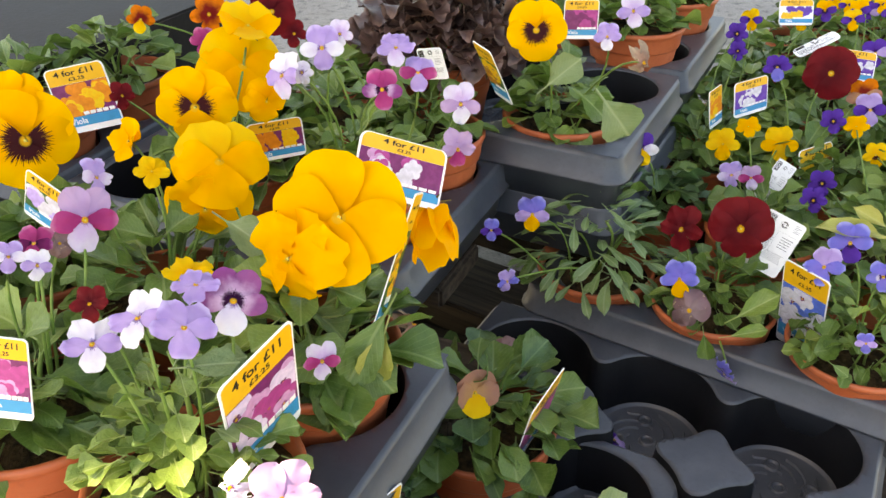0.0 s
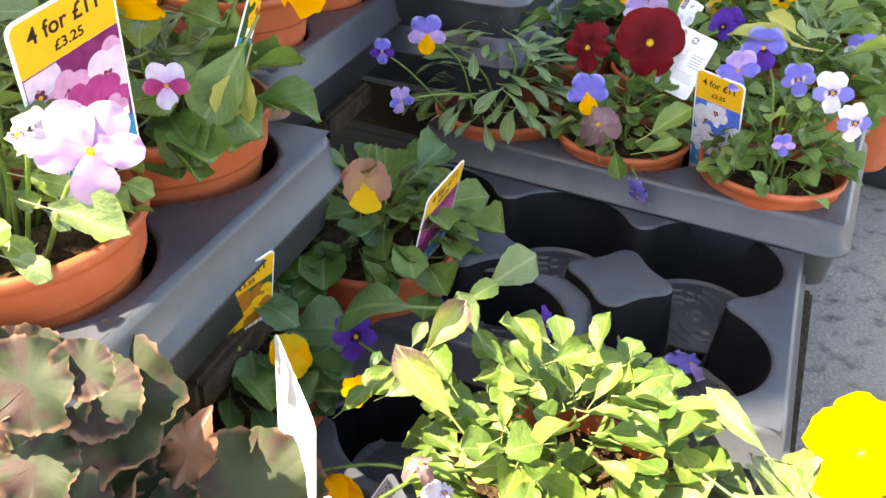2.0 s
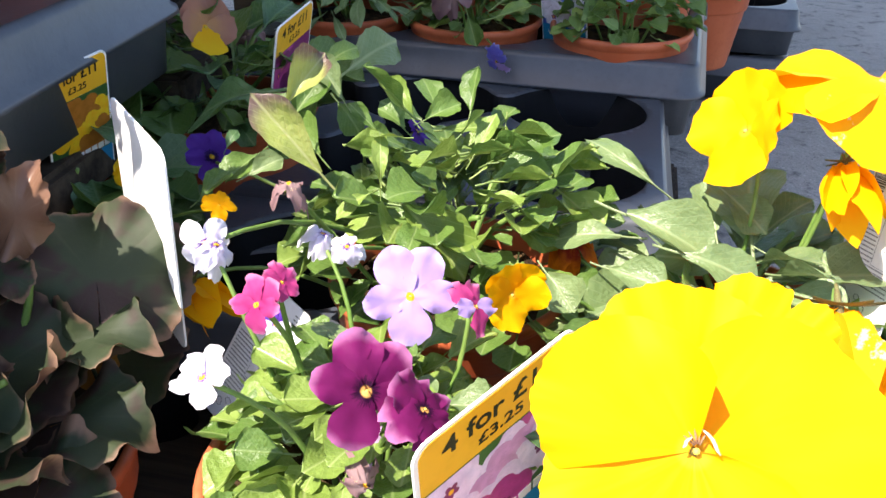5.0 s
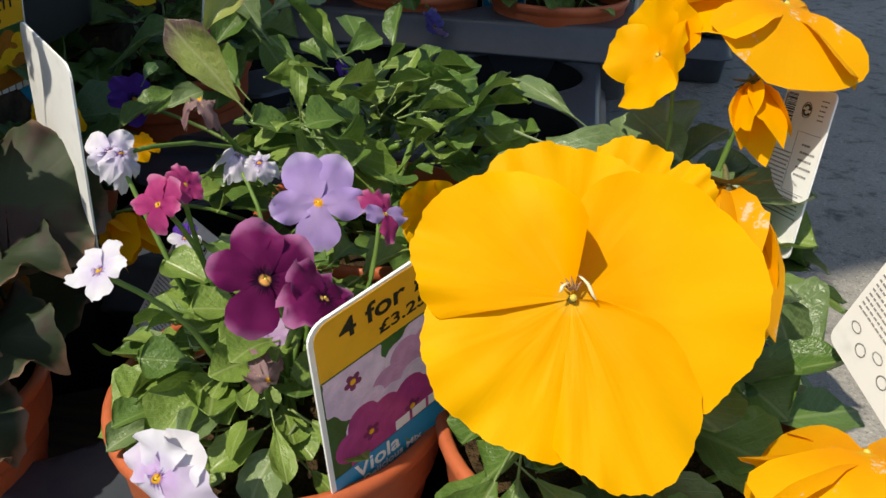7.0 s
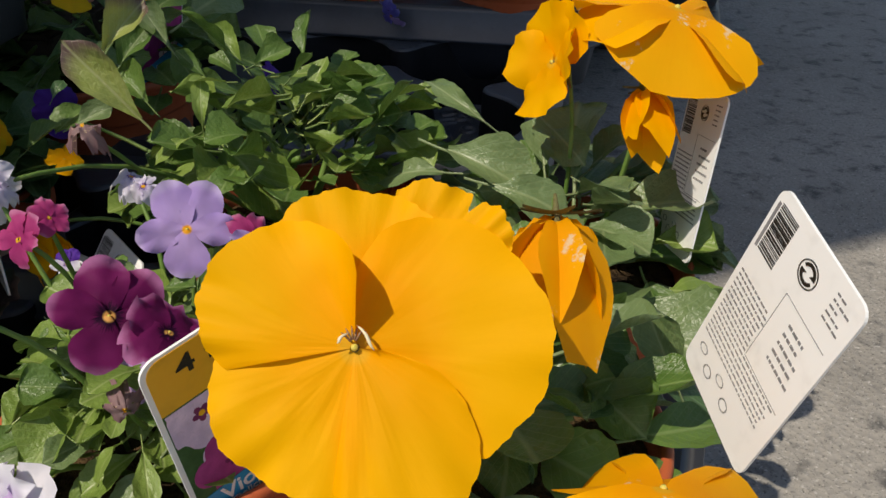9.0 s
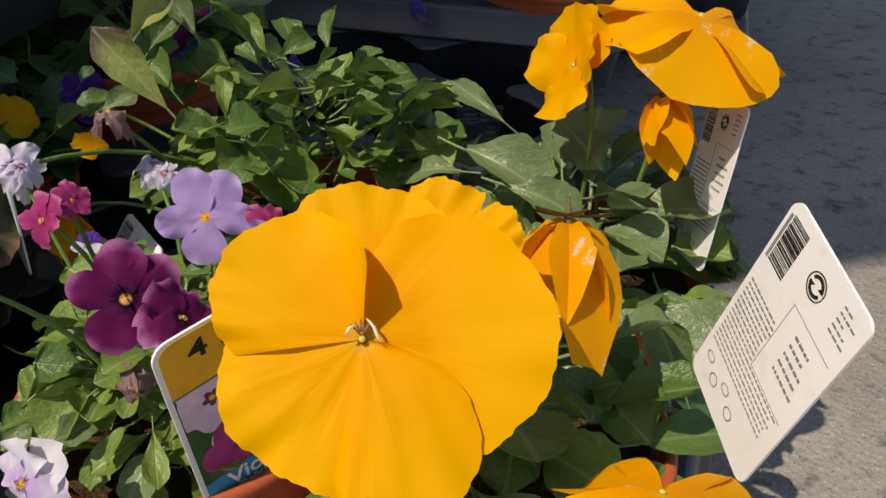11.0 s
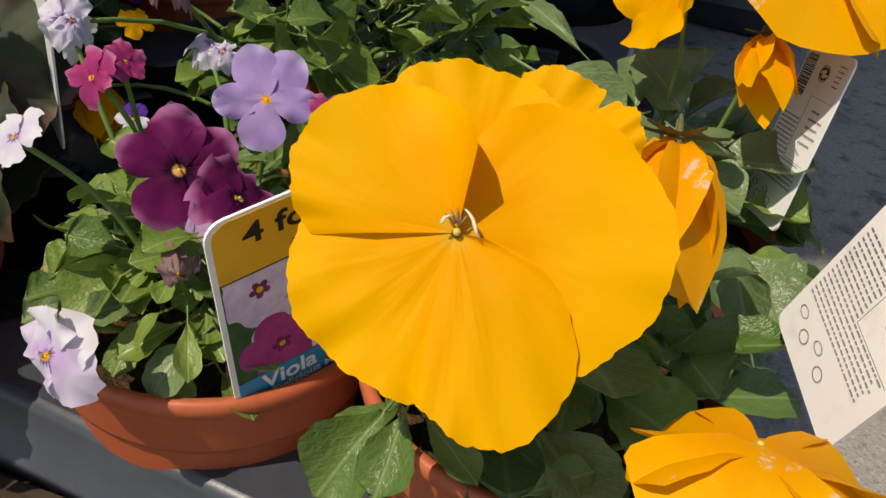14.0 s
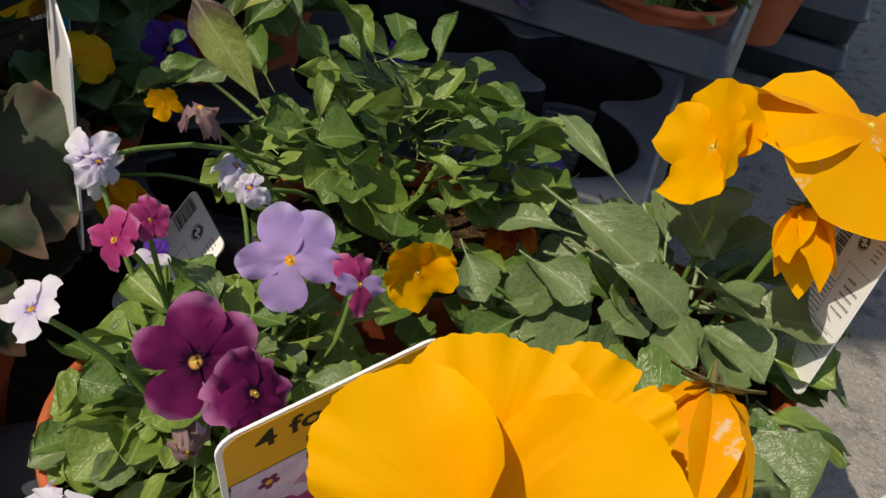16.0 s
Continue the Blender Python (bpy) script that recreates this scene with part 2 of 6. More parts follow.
M = {
    "asphalt": asphalt_material(),
    "wood": wood_material(),
    "tray": plain_material("black_tray_plastic", (0.04, 0.047, 0.06), (0.068, 0.078, 0.094), 14, 0.36, 0.5, 0.12, 0.0006, 260),
    # same plastic for the cell walls, its colour darkened for the shade inside
    "tray_shaded": plain_material("black_tray_plastic_shaded", (0.005, 0.0055, 0.007), (0.009, 0.01, 0.012), 14, 0.6, 0.12, 0.12, 0.0006, 260),
    "pot": plain_material("terracotta_plastic", (0.42, 0.095, 0.035), (0.5, 0.135, 0.055), 18, 0.45, 0.4, 0.15, 0.0006, 240),
    "soil": plain_material("compost", (0.03, 0.02, 0.012), (0.11, 0.07, 0.032), 90, 0.95, 0.1, 1.0, 0.004, 420),
    "card": plain_material("white_card", (0.85, 0.86, 0.86), (0.89, 0.89, 0.885), 9, 0.35, 0.4, 0.05, 0.0003, 90),
    "band": plain_material("yellow_print", (0.80, 0.42, 0.02), (0.86, 0.47, 0.03), 9, 0.35, 0.4, 0.05, 0.0003, 90),
    "blue": plain_material("blue_print", (0.01, 0.26, 0.52), (0.02, 0.32, 0.58), 9, 0.35, 0.4, 0.05, 0.0003, 90),
    "ink": plain_material("black_print", (0.015, 0.013, 0.012), (0.03, 0.025, 0.02), 9, 0.4, 0.3, 0.05, 0.0003, 90),
    "grey_ink": plain_material("grey_print", (0.18, 0.18, 0.19), (0.3, 0.3, 0.31), 9, 0.4, 0.3, 0.05, 0.0003, 90),
    "stem": plain_material("green_stem", (0.10, 0.19, 0.035), (0.19, 0.28, 0.07), 60, 0.5, 0.3, 0.2, 0.001, 300),
    "red_stem": plain_material("reddish_stem", (0.24, 0.11, 0.06), (0.32, 0.2, 0.1), 60, 0.55, 0.3, 0.2, 0.001, 300),
    "sepal": plain_material("dry_sepal", (0.10, 0.075, 0.03), (0.16, 0.17, 0.05), 60, 0.6, 0.3, 0.2, 0.001, 300),
    "heart": plain_material("flower_heart", (0.55, 0.5, 0.06), (0.75, 0.55, 0.15), 60, 0.5, 0.3, 0.2, 0.001, 300),
    "black_wood": plain_material("black_painted_wood", (0.007, 0.006, 0.006), (0.016, 0.013, 0.012), 12, 0.6, 0.25, 0.4, 0.001, 160),
    "throat": plain_material("throat_hairs", (0.7, 0.62, 0.4), (0.78, 0.7, 0.5), 60, 0.7, 0.2, 0.2, 0.001, 300),
    "render_wall": plain_material("grey_wall_render", (0.4, 0.39, 0.37), (0.5, 0.49, 0.46), 3, 0.9, 0.2, 0.4, 0.004, 120),
    "leaf": leaf_material("viola_leaf", (0.062, 0.132, 0.022), (0.125, 0.215, 0.045), (0.24, 0.33, 0.12)),
    "leaf_light": leaf_material("young_leaf", (0.13, 0.215, 0.035), (0.23, 0.33, 0.07), (0.36, 0.44, 0.17)),
    "leaf_dark": leaf_material("dark_leaf", (0.045, 0.11, 0.036), (0.085, 0.17, 0.055), (0.16, 0.26, 0.11)),
    "leaf_grey": leaf_material("grey_green_leaf", (0.115, 0.185, 0.065), (0.19, 0.265, 0.11), (0.31, 0.38, 0.19), veins=11),
    "leaf_yellow": leaf_material("yellowing_leaf", (0.32, 0.34, 0.07), (0.46, 0.45, 0.14), (0.5, 0.5, 0.2)),
    "leaf_sick": leaf_material("browned_leaf", (0.22, 0.28, 0.06), (0.32, 0.36, 0.1), (0.4, 0.42, 0.2), rim=((0.13, 0.085, 0.075), (0, 0.25, 0), 0.5, 0.75)),
    "leaf_narrow": leaf_material("narrow_leaf", (0.11, 0.2, 0.07), (0.18, 0.28, 0.11), (0.28, 0.37, 0.19), veins=6),
    "geranium": leaf_material("geranium_leaf", (0.018, 0.034, 0.012), (0.036, 0.052, 0.02), (0.075, 0.085, 0.045), rim=((0.22, 0.13, 0.085), (0, 0.04, 0), 0.66, 0.76), veins=4.5, rough=0.7, radial=True, zone=((0.04, 0.02, 0.015), (0.46, 0.6))),
    "geranium_orange": leaf_material("orange_geranium_leaf", (0.36, 0.14, 0.02), (0.45, 0.22, 0.05), (0.55, 0.36, 0.14), veins=4.5, radial=True),
    "geranium_pink": leaf_material("pink_geranium_leaf", (0.15, 0.06, 0.04), (0.2, 0.11, 0.07), (0.3, 0.22, 0.15), veins=4.5, radial=True),
    "heuchera": leaf_material("brown_heuchera_leaf", (0.05, 0.025, 0.022), (0.15, 0.085, 0.07), (0.2, 0.13, 0.11), rim=((0.2, 0.12, 0.1), (0, 0.04, 0), 0.6, 0.76), veins=4.5, radial=True),
    "yellow": petal_material("golden_petal", (0.92, 0.46, 0.0015), (0.9, 0.4, 0.001), centre=(0.8, 0.42, 0.02)),
    "yellow_worn": petal_material("worn_golden_petal", (0.88, 0.43, 0.004), (0.84, 0.36, 0.003), worn=1.0),
    "lemon": petal_material("lemon_petal", (0.86, 0.53, 0.015), (0.85, 0.45, 0.01)),
    "yellow_eye": petal_material("golden_blotched_petal", (0.88, 0.46, 0.006), (0.86, 0.4, 0.004), (0.045, 0.006, 0.008), 0.38, 0.42),
    "lilac": petal_material("lilac_petal", (0.40, 0.28, 0.62), (0.47, 0.34, 0.66), centre=(0.85, 0.4, 0.02), rim=(0.55, 0.45, 0.75)),
    "pale": petal_material("pale_lilac_petal", (0.68, 0.62, 0.78), (0.58, 0.42, 0.70), (0.2, 0.08, 0.3), 0.12, 0.15),
    "white": petal_material("white_violet_petal", (0.78, 0.77, 0.84), (0.66, 0.6, 0.78), (0.12, 0.04, 0.25), 0.16, 0.3),
    "pinkish": petal_material("pale_pink_petal", (0.50, 0.34, 0.55), (0.42, 0.27, 0.5), centre=(0.85, 0.4, 0.02)),
    "magenta": petal_material("magenta_petal", (0.44, 0.055, 0.2), (0.34, 0.03, 0.15), rim=(0.58, 0.2, 0.36)),
    "plum": petal_material("plum_petal", (0.17, 0.012, 0.10), (0.11, 0.006, 0.065), (0.02, 0.002, 0.02), 0.2, 0.3, rim=(0.42, 0.15, 0.33), centre=(0.8, 0.42, 0.12)),
    "plum_white": petal_material("plum_and_white_petal", (0.24, 0.04, 0.2), (0.6, 0.4, 0.6), (0.03, 0.002, 0.03), 0.3, 0.3),
    "crimson": petal_material("crimson_petal", (0.17, 0.008, 0.012), (0.10, 0.004, 0.008)),
    "blue_flower": petal_material("blue_violet_petal", (0.16, 0.16, 0.60), (0.2, 0.17, 0.62), rim=(0.32, 0.33, 0.72)),
    "purple": petal_material("deep_purple_petal", (0.10, 0.035, 0.34), (0.08, 0.02, 0.26), (0.02, 0.005, 0.06), 0.25, 0.3),
    "blue_eye": petal_material("blue_petal_with_yellow_heart", (0.17, 0.17, 0.58), (0.75, 0.7, 0.75), (0.03, 0.01, 0.12), 0.22, 0.35, fade=(0.2, 0.45)),
    "orange_dark": petal_material("orange_and_maroon_petal", (0.72, 0.18, 0.006), (0.2, 0.01, 0.006), fade=(0.3, 0.75)),
    "faded": petal_material("faded_pink_petal", (0.42, 0.2, 0.14), (0.5, 0.26, 0.12)),
    "dry": petal_material("dried_petal", (0.42, 0.32, 0.22), (0.3, 0.18, 0.14), worn=1.0),
    "mauve_dry": petal_material("dried_mauve_petal", (0.26, 0.15, 0.16), (0.3, 0.2, 0.2), worn=1.0),
}


for name, colour in (("plum", (0.16, 0.015, 0.1)), ("magenta", (0.36, 0.04, 0.2)), ("white", (0.55, 0.53, 0.6)), ("pale", (0.6, 0.48, 0.68)), ("plum_white", (0.5, 0.25, 0.45)), ("yellow", (0.85, 0.42, 0.01)),
                     ("yellow_eye", (0.35, 0.12, 0.01)), ("green", (0.03, 0.09, 0.02)), ("lilac", (0.42, 0.3, 0.62)), ("orange", (0.7, 0.2, 0.01)), ("blue", (0.06, 0.13, 0.5)), ("purple", (0.1, 0.03, 0.3)), ("band", (0.8, 0.42, 0.02)), ("card", (0.8, 0.8, 0.79))):
    M["print_" + name] = plain_material(name + "_picture_print", colour, tuple(min(0.85, 1.35 * v + 0.01) for v in colour), 160, 0.35, 0.4, 0.05, 0.0003, 600)


# ---- mesh helpers ----
def to_mesh(name, verts, faces, mat, smooth=True, mats=None, index=None):
    me = bpy.data.meshes.new(name)
    me.from_pydata([tuple(v) for v in verts], [], faces)
    for q in (mats or [mat]):
        me.materials.append(q)
    me.polygons.foreach_set("use_smooth", [smooth] * len(me.polygons))
    if index is not None:
        me.polygons.foreach_set("material_index", index)
    me.update()
    return me


def thing(name, label, category, group="", kind="", m=None):
    ob = new(name)
    ob.empty_display_size = 0.02
    if m is not None:
        ob.matrix_basis = m
    return tagged(ob, label, category, group, kind)


def part(name, me, parent, m=None, label="", kind=""):
    ob = new(name, me)
    ob.parent = parent
    if m is not None:
        ob.matrix_basis = m
    return tagged(ob, label, kind=kind)


def grid_faces(rows, cols, closed=False):
    out = []
    for i in range(rows - 1):
        for j in range(cols if closed else cols - 1):
            k = (j + 1) % cols
            out.append((i * cols + j, i * cols + k, (i + 1) * cols + k, (i + 1) * cols + j))
    return out


def lathe(name, profile, mat, seg=40, cap=None):
    v = [(r * math.cos(2 * math.pi * j / seg), r * math.sin(2 * math.pi * j / seg), z) for r, z in profile for j in range(seg)]
    f = grid_faces(len(profile), seg, True)
    if cap is not None:
        f.append(tuple(range(cap * seg, cap * seg + seg)))
    return to_mesh(name, v, f, mat)


def tube(name, points, radii, mat, seg=6):
    v, n = [], len(points)
    for i, p in enumerate(points):
        d = (points[min(i + 1, n - 1)] - points[max(i - 1, 0)]).normalized()
        a = d.orthogonal().normalized() if abs(d.z) > 0.95 else d.cross(Vector((0, 0, 1))).normalized()
        b = d.cross(a)
        for j in range(seg):
            t = 2 * math.pi * j / seg
            v.append(p + radii[i] * (math.cos(t) * a + math.sin(t) * b))
    f = grid_faces(n, seg, True) + [tuple(range(seg))[::-1], tuple(range((n - 1) * seg, n * seg))]
    return to_mesh(name, v, f, mat)


def box(name, sx, sy, sz, mat, bevel=0.002, bumps=0.0):
    bm = bmesh.new()
    bmesh.ops.create_cube(bm, size=1)
    bmesh.ops.scale(bm, vec=(sx, sy, sz), verts=bm.verts)
    bmesh.ops.bevel(bm, geom=bm.edges[:], offset=bevel, segments=2, affect="EDGES")
    me = bpy.data.meshes.new(name)
    bm.to_mesh(me)
    bm.free()
    me.materials.append(mat)
    return me


def leaf_mesh(name, mat, width=0.3, shape=1.0, crenate=0.03, teeth=9, fold=0.25, droop=0.3, twist=0.0, rows=9, cols=7, ruffle=0.0, stalk=0.35, seed=0):
    """A blade of length 1 along +y, upper side +z, with its stalk behind the origin."""
    rnd = random.Random(seed)
    ph = rnd.uniform(0, 6)
    v, f = [], []
    for i in range(rows):
        s = math.sin(math.pi / 2 * i / (rows - 1)) * 0.5 + 0.5 * i / (rows - 1)
        peak = 0.67 + 0.05 * shape
        w = width * ((1 - ((s - peak) / (1 - peak)) ** 2.3) ** 0.55 + 0.004 if s > peak else 0.09 + 0.91 * math.sin(math.pi / 2 * s / peak) ** 1.25)
        w *= 1 + crenate * 2.2 * math.sin(s * teeth * math.pi * 2) * min(1.0, 2.2 * s)
        for j in range(cols):
            u = -1 + 2 * j / (cols - 1)
            a = twist * s
            x, z = u * w, fold * u * u * w - droop * s * s + ruffle * math.sin(9 * s + 3 * u + ph) * abs(u) * 0.5 - crenate * 0.4 * abs(u) * math.sin(s * teeth * math.pi)
            v.append((x * math.cos(a) - z * math.sin(a) * 0.3, s * (1 - 0.08 * abs(u)) - droop * 0.25 * s * s, z + x * math.sin(a)))
    f = grid_faces(rows, cols)
    k = len(v)
    for i in range(4):
        t = -stalk * i / 3
        for j in range(4):
            q = math.pi / 2 * j
            v.append((0.022 * math.cos(q), t + 0.02, 0.022 * math.sin(q) - 0.02 + 0.25 * t * t))
    f += [tuple(k + q for q in face) for face in grid_faces(4, 4, True)]
    return to_mesh(name, v, f, mat)


def fan_leaf_mesh(name, mat, lobes=7, ruffle=0.13, cup=0.22, rings=8, seg=96, seed=0, notch=0.04):
    """A rounded, scalloped leaf about its stalk's end, radius about 0.6, open notch towards -y."""
    ph = random.Random(seed).uniform(0, 6)
    v, f = [(0, 0, 0)], []
    for i in range(1, rings + 1):
        s = i / rings
        for j in range(seg + 1):
            a = -math.pi / 2 + notch * 0.5 + (2 * math.pi - notch) * j / seg
            sc = 1 + s * s * (0.05 * abs(math.cos(lobes * 0.5 * (a + math.pi / 2))) + 0.022 * math.sin(lobes * 3 * a + ph))
            r = 0.6 * s * sc
            z = cup * s * s * 0.6 + 1.1 * ruffle * s ** 3 * math.sin(3 * a + ph) + 0.75 * ruffle * s ** 5 * math.sin(7 * a + 2 * ph) + 0.022 * s ** 6 * math.sin(lobes * 2.0 * a + ph)
            v.append((r * math.cos(a), r * math.sin(a), z))
    c = seg + 1
    for j in range(seg):
        f.append((0, 2 + j, 1 + j))
    f += [tuple(1 + q for q in face) for face in grid_faces(rings, c)]
    k = len(v)
    for i in range(5):
        t = i / 4
        for j in range(5):
            q = 2 * math.pi * j / 5
            v.append((0.02 * math.cos(q), -0.9 * t * t * 0.3 + 0.02 * math.sin(q), -0.012 - 0.9 * t))
    f += [tuple(k + q for q in face) for face in grid_faces(5, 5, True)]
    return to_mesh(name, v, f, mat)


def petal_mesh(name, mat, angle, length, half, cup=0.1, ruffle=0.05, lift=0.0, notch=0.0, rows=6, cols=24, back=0.0, seed=0, freq=5.0, base=0.42, crease=0.0, crinkle=0.006):
    """One rounded petal that springs from the flower's heart; the flower faces +z and its top is +y; angles in degrees. back: how far its end bends away."""
    rnd = random.Random(seed)
    p1, p2, skew = rnd.uniform(0, 6), rnd.uniform(0, 6), rnd.uniform(-0.09, 0.09)
    a0, wide = radians(angle), length * math.sin(radians(half))
    ca, sa = math.cos(a0), math.sin(a0)
    v, f = [], []
    for i in range(rows + 1):
        q = i / rows
        for j in range(cols if i else 1):
            t = 2 * math.pi * j / cols
            rim = 1 + q ** 4 * (0.018 * math.sin(freq * 0.8 * t + p1) + 0.011 * math.sin(freq * 2.1 * t + p2) + crinkle * math.sin(freq * 4.7 * t + p1) + 0.6 * crinkle * math.sin(freq * 7.9 * t + p2)) - notch * q * q * math.exp(-((t if t < math.pi else t - 2 * math.pi) / 0.22) ** 2)
            along = 0.5 + 0.5 * q * rim * math.cos(t)
            neck = base + (1 - base) * min(1.0, max(0.0, along / 0.55)) ** 0.8
            across = q * rim * math.sin(t) * neck
            x, y = length * along, wide * (across + skew * along * along)
            z = lift + cup * along * (1 - across * across) + ruffle * q ** 3 * math.sin(freq * t * 0.9 + p1) * (0.25 + along) + 0.35 * ruffle * q ** 5 * math.sin(freq * 2.3 * t + p2) - back * along * along + 0.35 * ruffle * math.sin(5 * across + p2) * along + crease * (math.sin(11 * across + p1 + 2 * along) + 0.6 * math.sin(23 * across + p2)) * along * (1 - 0.6 * along)
            v.append((x * ca - y * sa, x * sa + y * ca, z))
    for j in range(cols):
        f.append((0, 1 + j, 1 + (j + 1) % cols))
    f += [tuple(1 + k for k in face)[::-1] for face in grid_faces(rows, cols, True)]
    return to_mesh(name, v, f, mat)


# ---- setting ----
def make_ground():
    n, size = 60, 60.0
    v = []
    for i in range(n + 1):
        for j in range(n + 1):
            x, y = (((k / n * 2 - 1) ** 3) * size for k in (i, j))
            v.append((x, y, 0.0 if max(abs(x), abs(y)) > 3 else 0.002 * noise.noise((x * 2, y * 2, 0))))
    ob = new("ground", to_mesh("ground", v, [q[::-1] for q in grid_faces(n + 1, n + 1)], M["asphalt"]))
    tagged(ob, "worn dark grey asphalt ground with pale chippings", "ground", kind="structure")


make_ground()
# unseen slab, added overhead to keep the sun off the display's rear half
EDGE = Vector((-1.21, -0.285, 2.5))
canopy = new("canopy", box("canopy", 2.6, 2.7, 0.12, M["render_wall"], 0.01))
canopy.matrix_basis = Matrix.Translation(EDGE) @ pose(0, 0, 0.06, 0, 0, 1.0) @ pose(0.35, 1.35, 0)
tagged(canopy, "unseen flat slab added above the plant display to shade it", "canopy", kind="structure")


# ---- trays ----
PITCH, CELL_R, CHANNEL, DEEP = 0.113, 0.0535, 0.019, 0.056
NX, NY = 3, 2
TRAY_W, TRAY_D = NX * PITCH + 0.018, NY * PITCH + 0.014


def rounded_ring(hx, hy, r, z, n=8):
    out = []
    for k, (cx, cy) in enumerate(((1, 1), (-1, 1), (-1, -1), (1, -1))):
        for i in range(n + 1):
            a = math.pi / 2 * (k + i / n)
            out.append((cx * (hx - r) + r * math.cos(a), cy * (hy - r) + r * math.sin(a), z))
    return out


def cell_centres():
    return [((i - (NX - 1) / 2) * PITCH, (j - (NY - 1) / 2) * PITCH) for i in range(NX) for j in range(NY)]


def plate_field(x, y, centres):
    """Positive on the plate, negative in the cells and the channels between them; rounded where they meet."""
    d = 1.0
    for cx, cy in centres:
        d = min(d, math.hypot(x - cx, y - cy) - CELL_R)
    ch = 1.0
    for cx, cy in centres:
        for dx, dy in ((1, 0), (0, 1)):
            if (round(cx + dx * PITCH, 4), round(cy + dy * PITCH, 4)) in RC:
                px, py = x - cx, y - cy
                along, across = (px, abs(py)) if dx else (py, abs(px))
                if 0 <= along <= PITCH:
                    ch = min(ch, across - CHANNEL)
    k = 0.008
    h = max(k - abs(d - ch), 0) / k
    return min(d, ch) - h * h * k * 0.25


RC = {(round(a, 4), round(b, 4)) for a, b in cell_centres()}


def tray_plate_mesh():
    """The pierced top by marching squares, with the cell walls hanging from the holes."""
    centres, step = cell_centres(), 0.0045
    hx, hy = TRAY_W / 2 - 0.004, TRAY_D / 2 - 0.004
    nx, ny = int(2 * hx / step), int(2 * hy / step)
    xs = [-hx + 2 * hx * i / nx for i in range(nx + 1)]
    ys = [-hy + 2 * hy * j / ny for j in range(ny + 1)]
    val = [[plate_field(x, y, centres) for y in ys] for x in xs]
    v, f, ids, rim = [], [], {}, []

    def corner(i, j):
        if (i, j) not in ids:
            ids[(i, j)] = len(v)
            v.append((xs[i], ys[j], 0.0))
        return ids[(i, j)]

    def cut(a, b):
        key = (min(a, b), max(a, b))
        if key not in ids:
            fa, fb = val[a[0]][a[1]], val[b[0]][b[1]]
            t = fa / (fa - fb)
            ids[key] = len(v)
            v.append((xs[a[0]] * (1 - t) + xs[b[0]] * t, ys[a[1]] * (1 - t) + ys[b[1]] * t, 0.0))
        return ids[key]

    for i in range(nx):
        for j in range(ny):
            loop = [(i, j), (i + 1, j), (i + 1, j + 1), (i, j + 1)]
            poly, cuts = [], []
            for k in range(4):
                a, b = loop[k], loop[(k + 1) % 4]
                ina, inb = val[a[0]][a[1]] > 0, val[b[0]][b[1]] > 0
                if ina:
                    poly.append(corner(*a))
                if ina != inb:
                    c = cut(a, b)
                    poly.append(c)
                    cuts.append((c, ina))
            if len(poly) >= 3:
                f.append(tuple(poly))
            if len(cuts) == 2:
                a, b = cuts if cuts[0][1] else cuts[::-1]
                rim.append((a[0], b[0]))
    index = [0] * len(f)
    low = {}

    def drop(a, level):
        if (a, level) not in low:
            x, y, _ = v[a]
            e = 0.0008
            gx = plate_field(x + e, y, centres) - plate_field(x - e, y, centres)
            gy = plate_field(x, y + e, centres) - plate_field(x, y - e, centres)
            g = math.hypot(gx, gy) or 1
            off, z = ((0, 0), (0.0012, -0.0018), (0.006, -DEEP))[level]
            low[(a, level)] = len(v)
            v.append((x - gx / g * off, y - gy / g * off, z))
        return low[(a, level)]

    # below the lip the walls take the plastic with shade in its colour
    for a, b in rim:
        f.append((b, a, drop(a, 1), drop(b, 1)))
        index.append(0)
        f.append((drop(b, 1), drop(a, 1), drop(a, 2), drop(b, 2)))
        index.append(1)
    return to_mesh("tray_plate", v, f, None, True, [M["tray"], M["tray_shaded"]], index)


def tray_skirt_mesh():
    rings = []
    hx, hy = TRAY_W / 2, TRAY_D / 2
    for grow, z in ((-0.0045, 0.0), (-0.002, -0.0008), (0.0, -0.004), (0.0025, -0.022), (0.006, -0.024), (0.0065, -0.0265), (0.003, -0.0265), (0.0, -0.026), (-0.001, -0.027), (-0.005, -0.0585), (-0.03, -0.061)):
        rings.append(rounded_ring(hx + grow, hy + grow, 0.018 + grow, z))
    n = len(rings[0])
    return to_mesh("tray_skirt", [p for r in rings for p in r], [q[::-1] for q in grid_faces(len(rings), n, True)], M["tray"])


